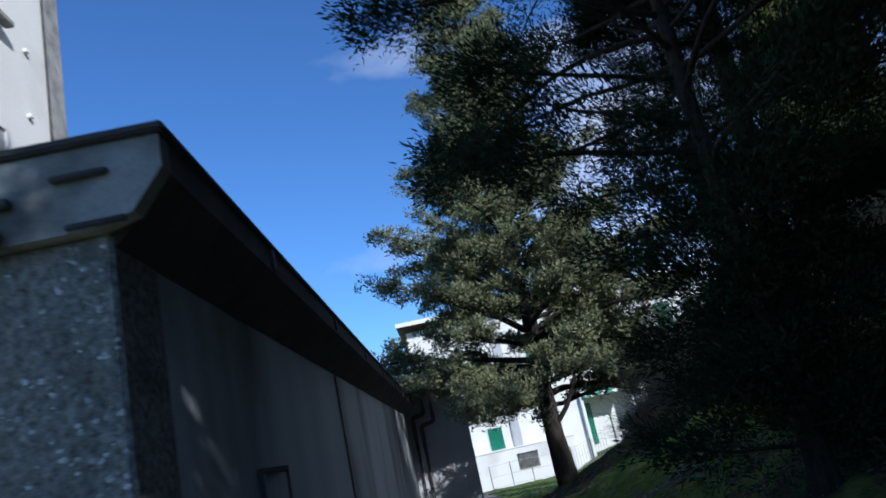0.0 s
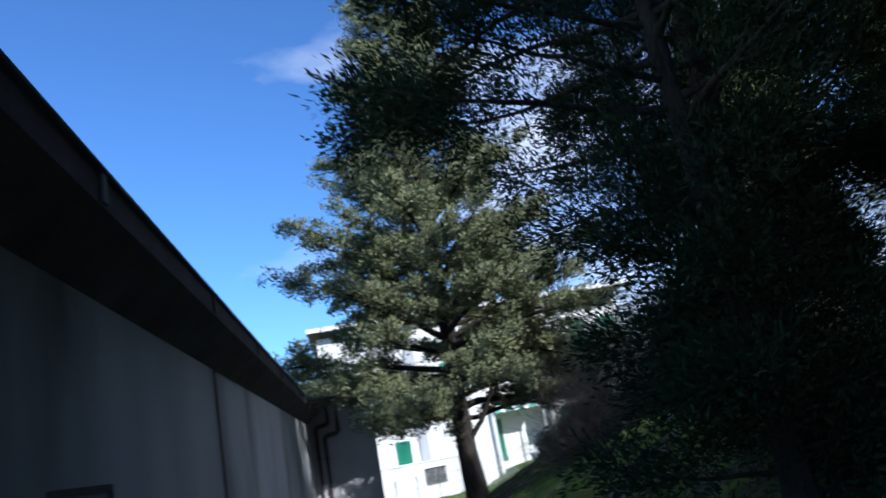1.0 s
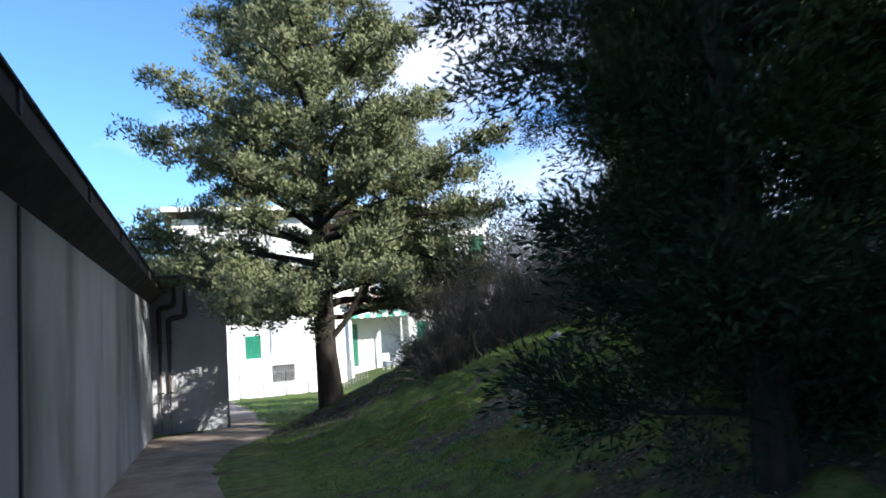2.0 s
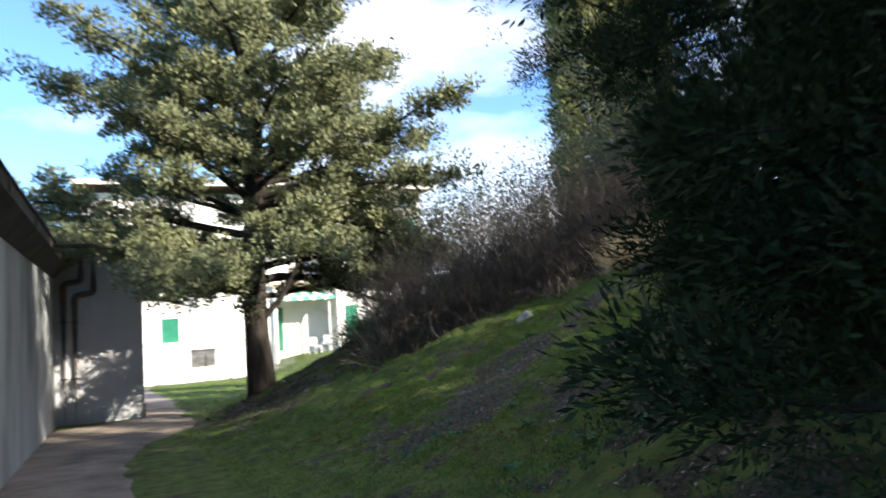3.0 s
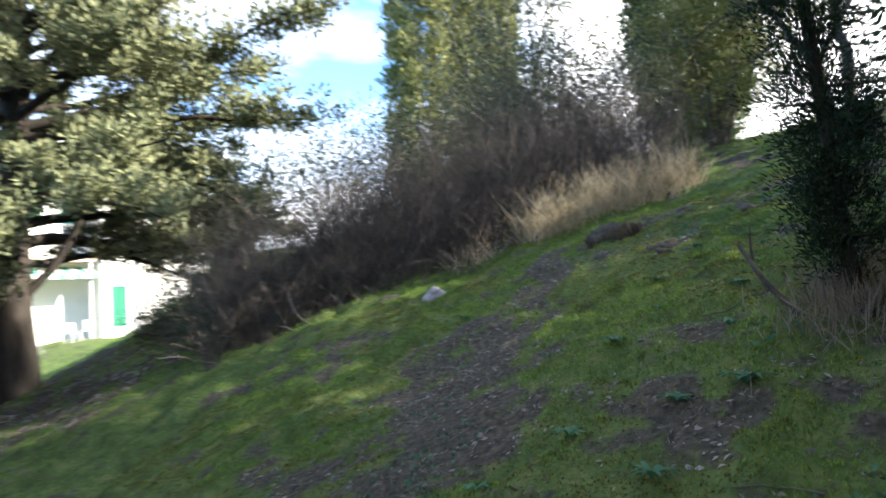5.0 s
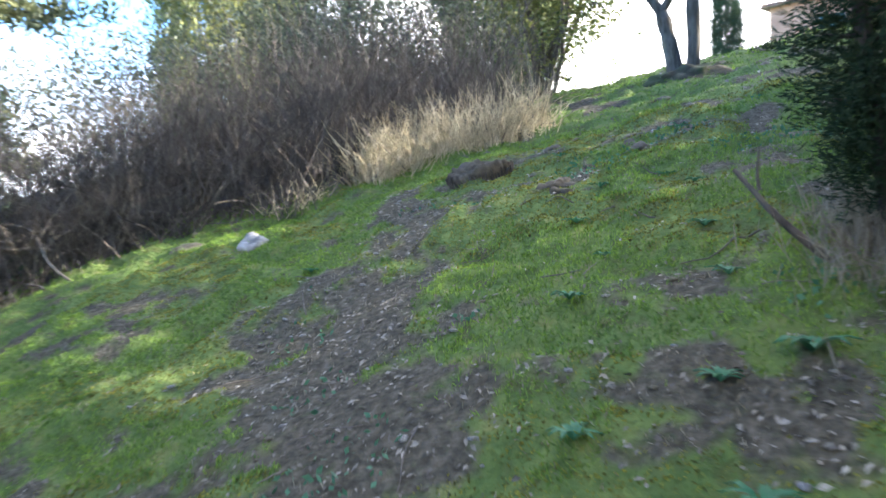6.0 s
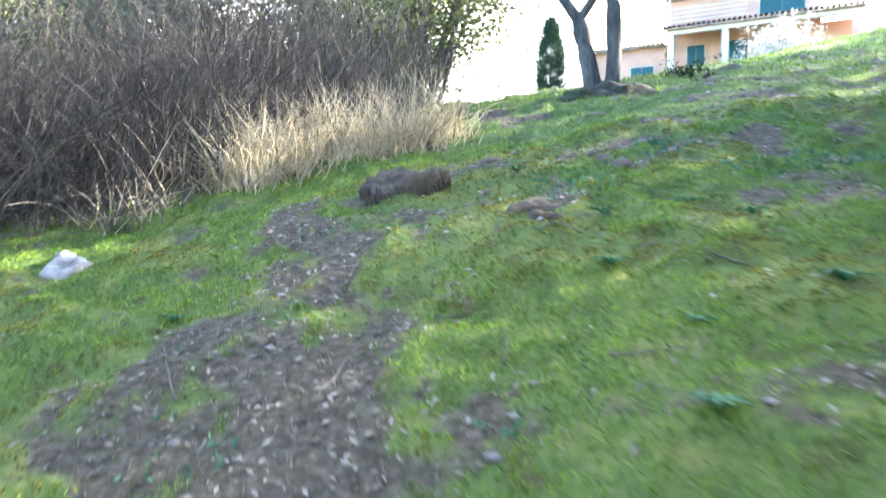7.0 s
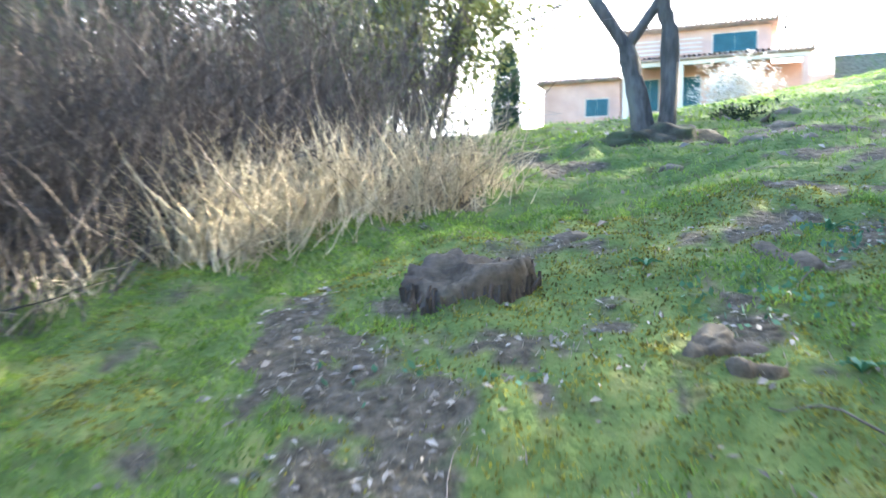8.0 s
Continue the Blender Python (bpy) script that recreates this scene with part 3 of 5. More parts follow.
# ---- the white apartment house at the end of the path ----
def apartment_house():
    t = thing("apartment_house", (0, 45, 0), "white rendered apartment house with green louvred shutters", "house", kind="structure")
    part("wall", box(-0.9, 8.6, 0, 12, -2.6, 8.4), M["white_wall"], t)
    # grey plaster paints the pilaster's shadow side on the white facade
    part("pilaster", box(4.15, 4.7, -0.10, 0, 0.42, 8.4, 0.01), M["plaster_pale"], t, "rendered pilaster, grey for its shadow side")
    part("corner_pillar", box(8.6, 8.78, -0.3, 0.0, -2.4, 3.1, 0.01), M["white_trim"], t)
    plinth = part("plinth", box(-0.9, 7.6, -0.9, 0, -2.6, 0.36), M["white_wall"], t, "white terrace wall")
    part("coping", box(-0.95, 7.65, -0.95, 0.0, 0.36, 0.42, 0.01), M["white_trim"], plinth)
    part("recess_wall", box(8.6, 12.2, 1.6, 12, -2.6, 8.4), M["white_wall"], t)
    part("porch_slab", box(8.4, 12.0, -0.4, 1.6, 3.15, 3.32, 0.01), M["cream_wall"], t, "cream balcony slab over the entrance")
    part("side_wall", box(12.2, 13.9, -0.4, 11, -2.6, 8.6), M["white_wall"], t)
    part("end_block", box(13.9, 18.2, 0.6, 11, -2.6, 8.8), M["white_wall"], t)
    roof = part("roof", box(-1.4, 18.8, -1.0, 12.5, 8.8, 8.95, 0.02), M["roof_tile"], t)
    part("eave_board", box(-1.4, 18.8, -1.04, -1.0, 8.68, 8.93), M["white_trim"], roof)
    G = M["green_shutter"]
    shuttered_window("window", 3.2, 0, 0.46, 0.84, 1.25, G, t)
    for x in (0.6, 3.2, 6.6):
        shuttered_window("window", x, 0, 4.3, 1.0, 1.5, G, t)
    for x in (9.6, 11.4):
        shuttered_window("window", x, 1.6, 5.2, 0.9, 1.6, G, t)
    shuttered_window("window", 15.3, 0.6, 5.6, 1.0, 1.5, G, t)
    shuttered_window("window", 17.3, 0.6, 5.6, 1.0, 1.5, G, t)
    door = shuttered_window("door", 9.0, 1.6, -0.5, 0.95, 2.5, G, t, sill=False)
    shuttered_window("door", 13.05, -0.4, -0.1, 0.7, 2.0, G, t, sill=False)
    # striped awning with a scalloped valance
    for i in range(9):
        x0 = 8.8 + i * 0.36
        v = [(x0, 0.9, 2.95), (x0 + 0.36, 0.9, 2.95), (x0 + 0.36, -0.5, 2.55), (x0, -0.5, 2.55), (x0 + 0.36, -0.52, 2.36), (x0 + 0.18, -0.52, 2.28), (x0, -0.52, 2.36)]
        strip = part("awning_strip", (v[:4], [(0, 1, 2, 3)]), M["awning_cloth"] if i % 2 else M["white_trim"], t)
        part("valance", ([v[3], v[2], v[4], v[5], v[6]], [(0, 1, 2, 3, 4)]), M["white_trim"] if i % 2 else M["awning_cloth"], strip)
    part("porch_post", tube([(11.75, -0.3, -0.6), (11.75, -0.3, 3.15)], 0.05, 8), M["white_trim"], t, smooth_faces=True)
    part("drain_pipe", tube([(13.98, -0.48, -0.8), (13.98, -0.48, 8.5)], 0.09, 8), M["grey_metal"], t, smooth_faces=True)
    # barred cellar window in the plinth
    cellar = part("cellar_window", box(4.15, 5.28, -0.93, -0.90, -0.83, 0.0), M["concrete"], t)
    for i in range(12):
        x = 4.15 + i * 1.13 / 11
        part("bar", box(x - 0.015, x + 0.015, -0.98, -0.95, -0.88, 0.04), M["dark_metal"], cellar)
    part("crossbar", box(4.1, 5.33, -0.985, -0.935, -0.05, 0.0), M["dark_metal"], cellar)
    return t


apartment_house()


def wire_fence():
    """Thin metal fence in front of the terrace wall."""
    t = thing("wire_fence", (0, 41.5, 0), "thin metal garden fence before the white terrace wall", "fence")
    for x in np.arange(2.2, 8.8, 1.15):
        z = gz(x, 41.5)
        part("post", tube([(x, 0, z - 0.1), (x, 0, z + 1.35)], 0.022, 6), M["dark_metal"], t, smooth_faces=True)
    for k in (0.15, 0.7, 1.28):
        xs = np.linspace(2.2, 8.0, 9)
        part("rail", tube([(x, 0, gz(x, 41.5) + k) for x in xs], 0.010, 5), M["grey_metal"], t, smooth_faces=True)
    for x in np.arange(6.9, 8.9, 0.16):
        z = gz(x, 41.5)
        part("picket", tube([(x, 0.02, z), (x, 0.02, z + 1.2)], 0.014, 5), M["grey_metal"], t, smooth_faces=True)
    return t


wire_fence()


def garden_chair(x, y, rz):
    z = gz(x, y)
    t = thing("garden_chair", (x, y, z), "white garden chair by the house entrance", "chair", group="garden chairs", rz=rz)
    part("seat", box(-0.24, 0.24, -0.24, 0.24, 0.42, 0.46, 0.01), M["white_trim"], t)
    part("backrest", box(-0.24, 0.24, 0.20, 0.24, 0.50, 0.92, 0.01), M["white_trim"], t)
    for a in (-0.21, 0.21):
        for b in (-0.21, 0.21):
            part("leg", tube([(a, b, 0), (a, b, 0.43 if b < 0 else 0.9)], 0.018, 6), M["white_trim"], t)
    return t


garden_chair(10.3, 42.6, 20)
garden_chair(11.0, 42.9, -35)


# ---- the pink house on the hill ----
def tile_roof(x0, x1, y0, y1, z0, z1, parent, ridge=0.16):
    """A pitched plane of curved tiles in rows running down the slope, on a board."""
    slab = part("roof", ([(x0, y0, z0), (x0, y1, z0), (x1, y1, z1), (x1, y0, z1), (x0, y0, z0 - 0.12), (x0, y1, z0 - 0.12), (x1, y1, z1 - 0.12), (x1, y0, z1 - 0.12)], [(0, 1, 2, 3), (4, 7, 6, 5), (0, 4, 5, 1), (1, 5, 6, 2), (2, 6, 7, 3), (3, 7, 4, 0)]), M["roof_tile"], parent)
    for y in np.arange(y0 + 0.15, y1, 0.30):
        part("tile_row", tube([(x0 - 0.08, y, z0 + 0.04), ((x0 + x1) / 2, y, (z0 + z1) / 2 + 0.04), (x1, y, z1 + 0.04)], 0.11, 6), M["roof_tile"], slab, smooth_faces=True)
    return slab


def side_shutter(x, y, z, w, h, parent, name="window"):
    win = part(name, box(x - 0.03, x + 0.02, y - w / 2 - 0.06, y + w / 2 + 0.06, z - 0.06, z + h + 0.06), M["cream_wall"], parent)
    for a, b in ((y - w / 2, y - 0.01), (y + 0.01, y + w / 2)):
        leaf = part("shutter", box(x - 0.075, x - 0.035, a, b, z, z + h, 0.006), M["teal_shutter"], win)
        part("louvre", joined(*[box(x - 0.088, x - 0.077, a + 0.06, b - 0.06, q, q + 0.05) for q in np.arange(z + 0.08, z + h - 0.1, 0.09)]), M["teal_shutter"], leaf)
    return win


def hill_house():
    t = thing("hill_house", (54.0, 11.9, 13.4), "pink rendered country house with tiled roofs and teal shutters", "house", kind="structure", rz=-13)
    P, C = M["pink_wall"], M["cream_wall"]
    part("wing_wall", box(0, 7, -5.3, 0, -4, 2.55), P, t)
    tile_roof(-0.5, 7.3, -5.3, 0.5, 2.6, 3.4, t)
    side_shutter(-0.003, -3.75, 0.15, 1.5, 1.15, t)
    part("main_wall", box(0.3, 9, -14.6, -5.3, -4, 5.6), P, t)
    part("ground_floor_wall", box(0.3, 9, -16.6, -14.6, -4, 3.0), P, t)
    tile_roof(-0.3, 9.4, -15.0, -5.2, 5.75, 7.1, t)
    # porch with pillars and its own tiled roof
    tile_roof(-2.4, 0.3, -16.9, -5.6, 3.0, 3.6, t)
    part("porch_beam", box(-2.2, -1.95, -16.7, -5.8, 2.6, 2.87, 0.02), C, t)
    for y in (-6.0, -9.3, -13.0, -16.4):
        part("pillar", box(-2.2, -1.85, y - 0.2, y + 0.2, -1.0, 2.6, 0.02), C if y > -15 else P, t)
    part("balcony_rail", joined(*[box(-1.0, -0.95, -10.5, -5.6, 3.75 + k * 0.28, 3.83 + k * 0.28) for k in range(4)]), C, t)
    side_shutter(0.297, -7.2, 0.35, 1.1, 2.1, t, "door")
    side_shutter(0.297, -9.6, 0.5, 1.6, 2.0, t)
    side_shutter(0.297, -12.0, 0.6, 1.2, 1.9, t)
    side_shutter(0.297, -12.4, 4.0, 2.6, 1.2, t)
    part("drain_pipe", tube([(-0.1, -5.55, -1), (-0.1, -5.55, 6.0)], 0.07, 8), M["white_trim"], t, smooth_faces=True)
    part("side_block", box(2.0, 8.0, -24.0, -16.6, -2, 2.6), M["cream_wall"], t)
    return t


hill_house()


def terrace_wall():
    t = thing("garden_wall", (50.0, -12.0, gz(50.0, -12.0)), "low grey garden wall with a coping beside the house", "wall", rz=-13)
    part("wall", box(-0.2, 0.2, -9, 6, -1, 1.2), M["stone_grey"], t)
    part("coping", box(-0.27, 0.27, -9.05, 6.05, 1.2, 1.3, 0.02), M["concrete"], t)


terrace_wall()

# ---- trees ----
def trunk_line(height, lean, seed, steps=14):
    hs = np.linspace(0, height, steps)
    return hs, np.stack([lean[0] * hs + 0.05 * np.sin(hs * 1.1 + seed) - 0.05 * math.sin(seed), lean[1] * hs + 0.05 * np.cos(hs * 0.9 + seed) - 0.05 * math.cos(seed), hs], 1)


def conifer(name, x, y, height, reach_at, trunk_r, low, seed, mat, label, limb_n, tufts, per, lean=(0, 0), bark="bark", leaf=(0.07, 0.012), radius=0.2, group="conifers on the bank", droop=0.0, rise=0.3, sway=0.0, thin=(2.0, 3.0)):
    """Cypress-like tree: a tapered trunk, crooked limbs with side twigs, and a ragged crown of tufts along them."""
    rng = np.random.default_rng(seed)
    z0 = gz(x, y) - 0.12
    t = thing(name, (x, y, z0), label, "tree", group=group)
    hs, tp = trunk_line(height, lean, seed)
    tr = trunk_r * (1 - hs / height) ** 0.85 + 0.015
    tr[0] *= 1.4
    part("trunk", tube(tp, tr, 14), M[bark], t, smooth_faces=True)
    centres, ways = [], []
    for i in range(limb_n):
        k = (i + rng.uniform(0, 1)) / limb_n
        h = low + (height - low) * k
        reach = reach_at(k) * rng.uniform(0.62, 1.12)
        a = i * 2.4 + rng.normal(0, 0.35)
        reach *= 1 + sway * math.cos(a - 0.4)
        start = np.array([np.interp(h, hs, tp[:, 0]), np.interp(h, hs, tp[:, 1]), h])
        way = np.array([math.cos(a), math.sin(a), rise * (0.35 + k) + rng.normal(0, 0.08)])
        line = wander(rng, start, way, reach, 7, 0.11, droop)
        part("limb", tube(line, np.linspace(min(0.5 * np.interp(h, hs, tr), 0.010 + 0.010 * reach), 0.004, 8), 6), M[bark], t, smooth_faces=True)
        m = max(5, int(tufts / limb_n * (0.35 + reach / reach_at(0.15)) * (1.5 if k < 0.15 else 1.0)))
        u = rng.uniform(0.62 if thin[0] < k < thin[1] else 0.18, 1.03, m) ** 0.7
        p = np.stack([np.interp(u, np.linspace(0, 1, 8), line[:, q]) for q in range(3)], 1)
        side = rng.normal(0, 1, (m, 3)) * (0.05 + 0.13 * reach * (1.1 - u)[:, None] * np.array([1, 1, 0.75]))
        p += side
        d = line[-1] - line[0]
        d /= np.linalg.norm(d)
        centres.append(p)
        ways.append(d + np.array([0, 0, 0.35]) + side * 0.8)
    part("crown", clumps(rng, np.concatenate(centres), np.concatenate(ways), per, radius, *leaf), mat, t)
    return t


def tuft_balls(rng, centres, per, radius, length, width):
    """Compact upturned sprays: each leaf lies on the skin of its tuft, so the tuft shades like a small dense cushion."""
    n = len(centres)
    off = rng.normal(0, 1, (n * per, 3)) * np.array([1, 1, 0.8])
    off /= np.linalg.norm(off, axis=1, keepdims=True)
    size = np.repeat(radius * rng.uniform(0.55, 1.35, n), per)
    c = np.repeat(np.asarray(centres, float), per, 0) + off * (size * rng.uniform(0.35, 1.0, n * per))[:, None]
    return blades(rng, c, off * 0.7 + np.array([0, 0, 0.55]), length, width, 0.5, off)


def spreading_cypress(x, y, height, low, trunk_r, seed):
    """Old cypress: level, layered limbs that fork into branchlets, each ending in crowded tufts."""
    rng = np.random.default_rng(seed)
    t = thing("cypress_tree", (x, y, gz(x, y) - 0.12), "large spreading cypress with dense sunlit yellow-green sprays", "tree")
    hs, tp = trunk_line(height, (0.0, 0.0), seed)
    tr = trunk_r * (1 - hs / height) ** 0.8 + 0.02
    tr[0] *= 1.2
    ring = tube(tp, tr, 18)
    flute = np.repeat(np.clip(1 - hs / 3.0, 0, 1), 18) * np.tile(np.sin(np.arange(18) * math.pi * 2 / 6) * 0.10, len(hs))
    mid = np.repeat(tp, 18, 0)
    part("trunk", (mid + (ring[0] - mid) * (1 + flute)[:, None], ring[1]), M["bark_dark"], t, smooth_faces=True)
    # the fork low on the trunk
    part("limb", tube(np.array([(0.02, 0, 1.35), (0.35, -0.25, 1.75), (0.62, -0.45, 2.25), (0.8, -0.5, 2.9)]), [0.065, 0.055, 0.045, 0.025], 9), M["bark_dark"], t, smooth_faces=True)
    centres = []
    n = 150
    for i in range(n):
        k = ((i + rng.uniform(0, 1)) / n) ** 1.15
        h = low + (height - low) * k
        reach = float(np.interp(k, [0, 0.06, 0.2, 0.34, 0.55, 1], [4.0, 4.4, 3.9, 2.85, 2.35, 0.35])) * rng.uniform(0.6, 1.1)
        a = i * 2.4 + rng.normal(0, 0.3)
        reach *= 1 + 0.06 * math.cos(a)
        start = np.array([np.interp(h, hs, tp[:, 0]), np.interp(h, hs, tp[:, 1]), h])
        line = wander(rng, start, (math.cos(a), math.sin(a), 0.22 + 0.5 * k + rng.normal(0, 0.06)), reach, 8, 0.09, -0.045 if k < 0.12 else 0.0)
        part("limb", tube(line, np.linspace(min(0.45 * np.interp(h, hs, tr), 0.018 + 0.016 * reach), 0.008, 9), 6), M["bark_dark"], t, smooth_faces=True)
        for j in range(int(4 + 5.0 * reach)):
            u = rng.uniform(0.12, 1.0) ** 0.8
            p = np.array([np.interp(u, np.linspace(0, 1, 9), line[:, q]) for q in range(3)])
            b = a + rng.choice((-1, 1)) * rng.uniform(0.35, 1.2) if u < 0.92 else a
            ln = (0.25 + 0.30 * reach * (1.15 - u)) * rng.uniform(0.6, 1.2)
            twig = wander(rng, p, (math.cos(b), math.sin(b), 0.12 + rng.normal(0, 0.12)), ln, 5, 0.14, 0.03)
            m = max(3, int(ln / 0.085))
            v = rng.uniform(0.25, 1.05, m)
            q = np.stack([np.interp(v, np.linspace(0, 1, 6), twig[:, w]) for w in range(3)], 1)
            centres.append(q + rng.normal(0, 1, (m, 3)) * np.array([0.09, 0.09, 0.06]))
    c = np.concatenate(centres)
    part("crown", tuft_balls(rng, c, 24, 0.135, 0.085, 0.018), M["cypress_leaf"], t)
    return t


# the large cypress at the bend of the path
spreading_cypress(2.62, 17.4, 15.0, 1.85, 0.205, 3)

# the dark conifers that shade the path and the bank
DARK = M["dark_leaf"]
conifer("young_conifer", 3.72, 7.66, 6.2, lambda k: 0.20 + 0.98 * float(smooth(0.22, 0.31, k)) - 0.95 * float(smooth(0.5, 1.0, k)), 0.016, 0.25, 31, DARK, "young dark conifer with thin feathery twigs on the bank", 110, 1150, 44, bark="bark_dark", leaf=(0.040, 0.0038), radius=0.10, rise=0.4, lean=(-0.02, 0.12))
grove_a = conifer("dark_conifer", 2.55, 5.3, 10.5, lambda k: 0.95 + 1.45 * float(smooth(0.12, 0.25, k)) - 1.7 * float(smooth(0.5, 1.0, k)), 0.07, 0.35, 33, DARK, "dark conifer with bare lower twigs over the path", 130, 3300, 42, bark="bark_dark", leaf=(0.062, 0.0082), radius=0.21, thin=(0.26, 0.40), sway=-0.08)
grove_b = conifer("dark_conifer", 3.4, 6.38, 11.0, lambda k: 0.85 + 0.5 * float(smooth(0.10, 0.26, k)) - 1.0 * float(smooth(0.45, 1.0, k)), 0.12, 0.12, 35, DARK, "dense dark conifer shading the bank", 110, 2100, 46, bark="bark_dark", leaf=(0.058, 0.0075), radius=0.22, droop=-0.02, thin=(0.30, 0.40))
# the rest of the grove, beside and behind: mostly unseen, added to block the sun
shade_grove = conifer("dark_conifer", 5.2, 3.2, 13.0, lambda k: 2.3 * (1 - k) ** 0.6 + 0.25, 0.18, 0.4, 36, DARK, "dense dark conifer shading the bank", 70, 1500, 14, bark="bark_dark", leaf=(0.17, 0.03), radius=0.34)
for x, y, turn_, size, first in ((4.4, 4.9, 140, 1.0, grove_b), (6.3, 4.6, 70, 0.9, shade_grove), (4.9, 1.6, 200, 1.05, shade_grove), (2.9, 1.6, 30, 0.8, grove_a), (2.4, -1.5, 70, 0.7, shade_grove), (3.8, 3.3, 250, 0.62, grove_a), (3.2, 0.2, 120, 0.85, shade_grove), (5.6, 0.2, 300, 1.0, shade_grove), (3.6, -3.2, 40, 0.75, shade_grove), (6.6, -3.4, 95, 1.05, shade_grove), (2.7, -2.9, 310, 0.85, shade_grove), (4.6, -1.6, 15, 0.9, shade_grove), (7.4, 2.6, 280, 0.66, shade_grove), (9.0, 2.6, 210, 0.46, shade_grove), (10.6, 2.2, 180, 0.48, shade_grove), (12.2, 1.5, 100, 0.48, shade_grove), (13.8, 1.6, 60, 0.55, shade_grove), (16.2, 0.6, 130, 0.6, shade_grove)):
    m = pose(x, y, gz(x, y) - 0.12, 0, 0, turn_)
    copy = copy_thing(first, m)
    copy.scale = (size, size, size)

# bare climbing stems that hang in the conifers' shade
for k, (x, y) in enumerate(((3.35, 6.3), (3.75, 6.7), (4.1, 6.3))):
    rng = np.random.default_rng(80 + k)
    vine = thing("bare_vine", (x, y, gz(x, y)), "pale bare climbing stem hanging under the conifers", "vine", group="bare vines")
    part("stem", tube(wander(rng, (0, 0, 0), (-0.3, 0.1, 1), 2.2, 14, 0.22, 0.02), np.linspace(0.014, 0.006, 15), 6), M["twig_dead"], vine, smooth_faces=True)
    part("side_stem", tube(wander(rng, (-0.1, 0, 0.5), (0.5, 0.2, 0.6), 1.2, 9, 0.25), np.linspace(0.009, 0.004, 10), 5), M["twig_dead"], vine, smooth_faces=True)


def column_cypress(x, y, height, r, seed, tuft=0.24, mat="column_leaf", label="tall columnar cypress, yellow-green, behind the brambles"):
    rng = np.random.default_rng(seed)
    t = thing("column_cypress", (x, y, gz(x, y) - 0.1), label, "tree", group="column cypresses")
    part("trunk", tube([(0, 0, 0), (0, 0, height * 0.5), (0, 0, height * 0.95)], [0.16, 0.1, 0.02], 8), M["bark"], t, smooth_faces=True)
    n = int(190 * height * r)
    k = rng.uniform(0.02, 1, n)
    a = rng.uniform(0, 2 * math.pi, n)
    ribs = 0.88 + 0.12 * np.sin(a * 9 + k * 5)
    rad = r * np.minimum(1, (1 - k) * 2.6) ** 0.6 * np.minimum(1, 0.5 + k * 3) * ribs * rng.uniform(0.55, 1.05, n) ** 0.5
    c = np.stack([np.cos(a) * rad, np.sin(a) * rad, k * height], 1)
    w = np.stack([np.cos(a) * 0.25, np.sin(a) * 0.25, np.full(n, 1.6)], 1)
    part("crown", clumps(rng, c, w, 22, tuft, 0.17, 0.022), M[mat], t)
    return t


column_cypress(12.3, 19.7, 12.0, 1.22, 51)
column_cypress(13.4, 18.9, 10.5, 0.8, 54)
# darker leaf than its neighbours: the shaded side is put into the colour
column_cypress(12.4, 13.0, 11.0, 1.15, 52, 0.22, "deep_leaf", "tall dense columnar cypress, deep green for its shaded side, behind the thicket")
column_cypress(52.5, 14.4, 7.6, 1.0, 53, 0.4, "dark_leaf", "slim dark green columnar cypress far behind the bank")


def stem_curves(rng, n, base, height, upright, thick, spread=0.5, steps=6):
    out = []
    for x, y in base(n):
        h = height * rng.uniform(0.35, 1.1)
        line = wander(rng, (x, y, gz(x, y) - 0.03), (rng.normal(0, spread), rng.normal(0, spread), upright + 0.4), h, steps, 0.2, -0.04)
        r = thick * rng.uniform(0.5, 1.4)
        out.append(tube(line, np.linspace(r, r * 0.25, steps + 1), 3))
    return merge(out)


def edge_line(u):
    """The foot of the thicket, from the big cypress up the bank."""
    u = np.asarray(u)
    return 3.5 + 3.65 * u, 13.6 - 3.6 * u + 0.12 * np.sin(u * 9)


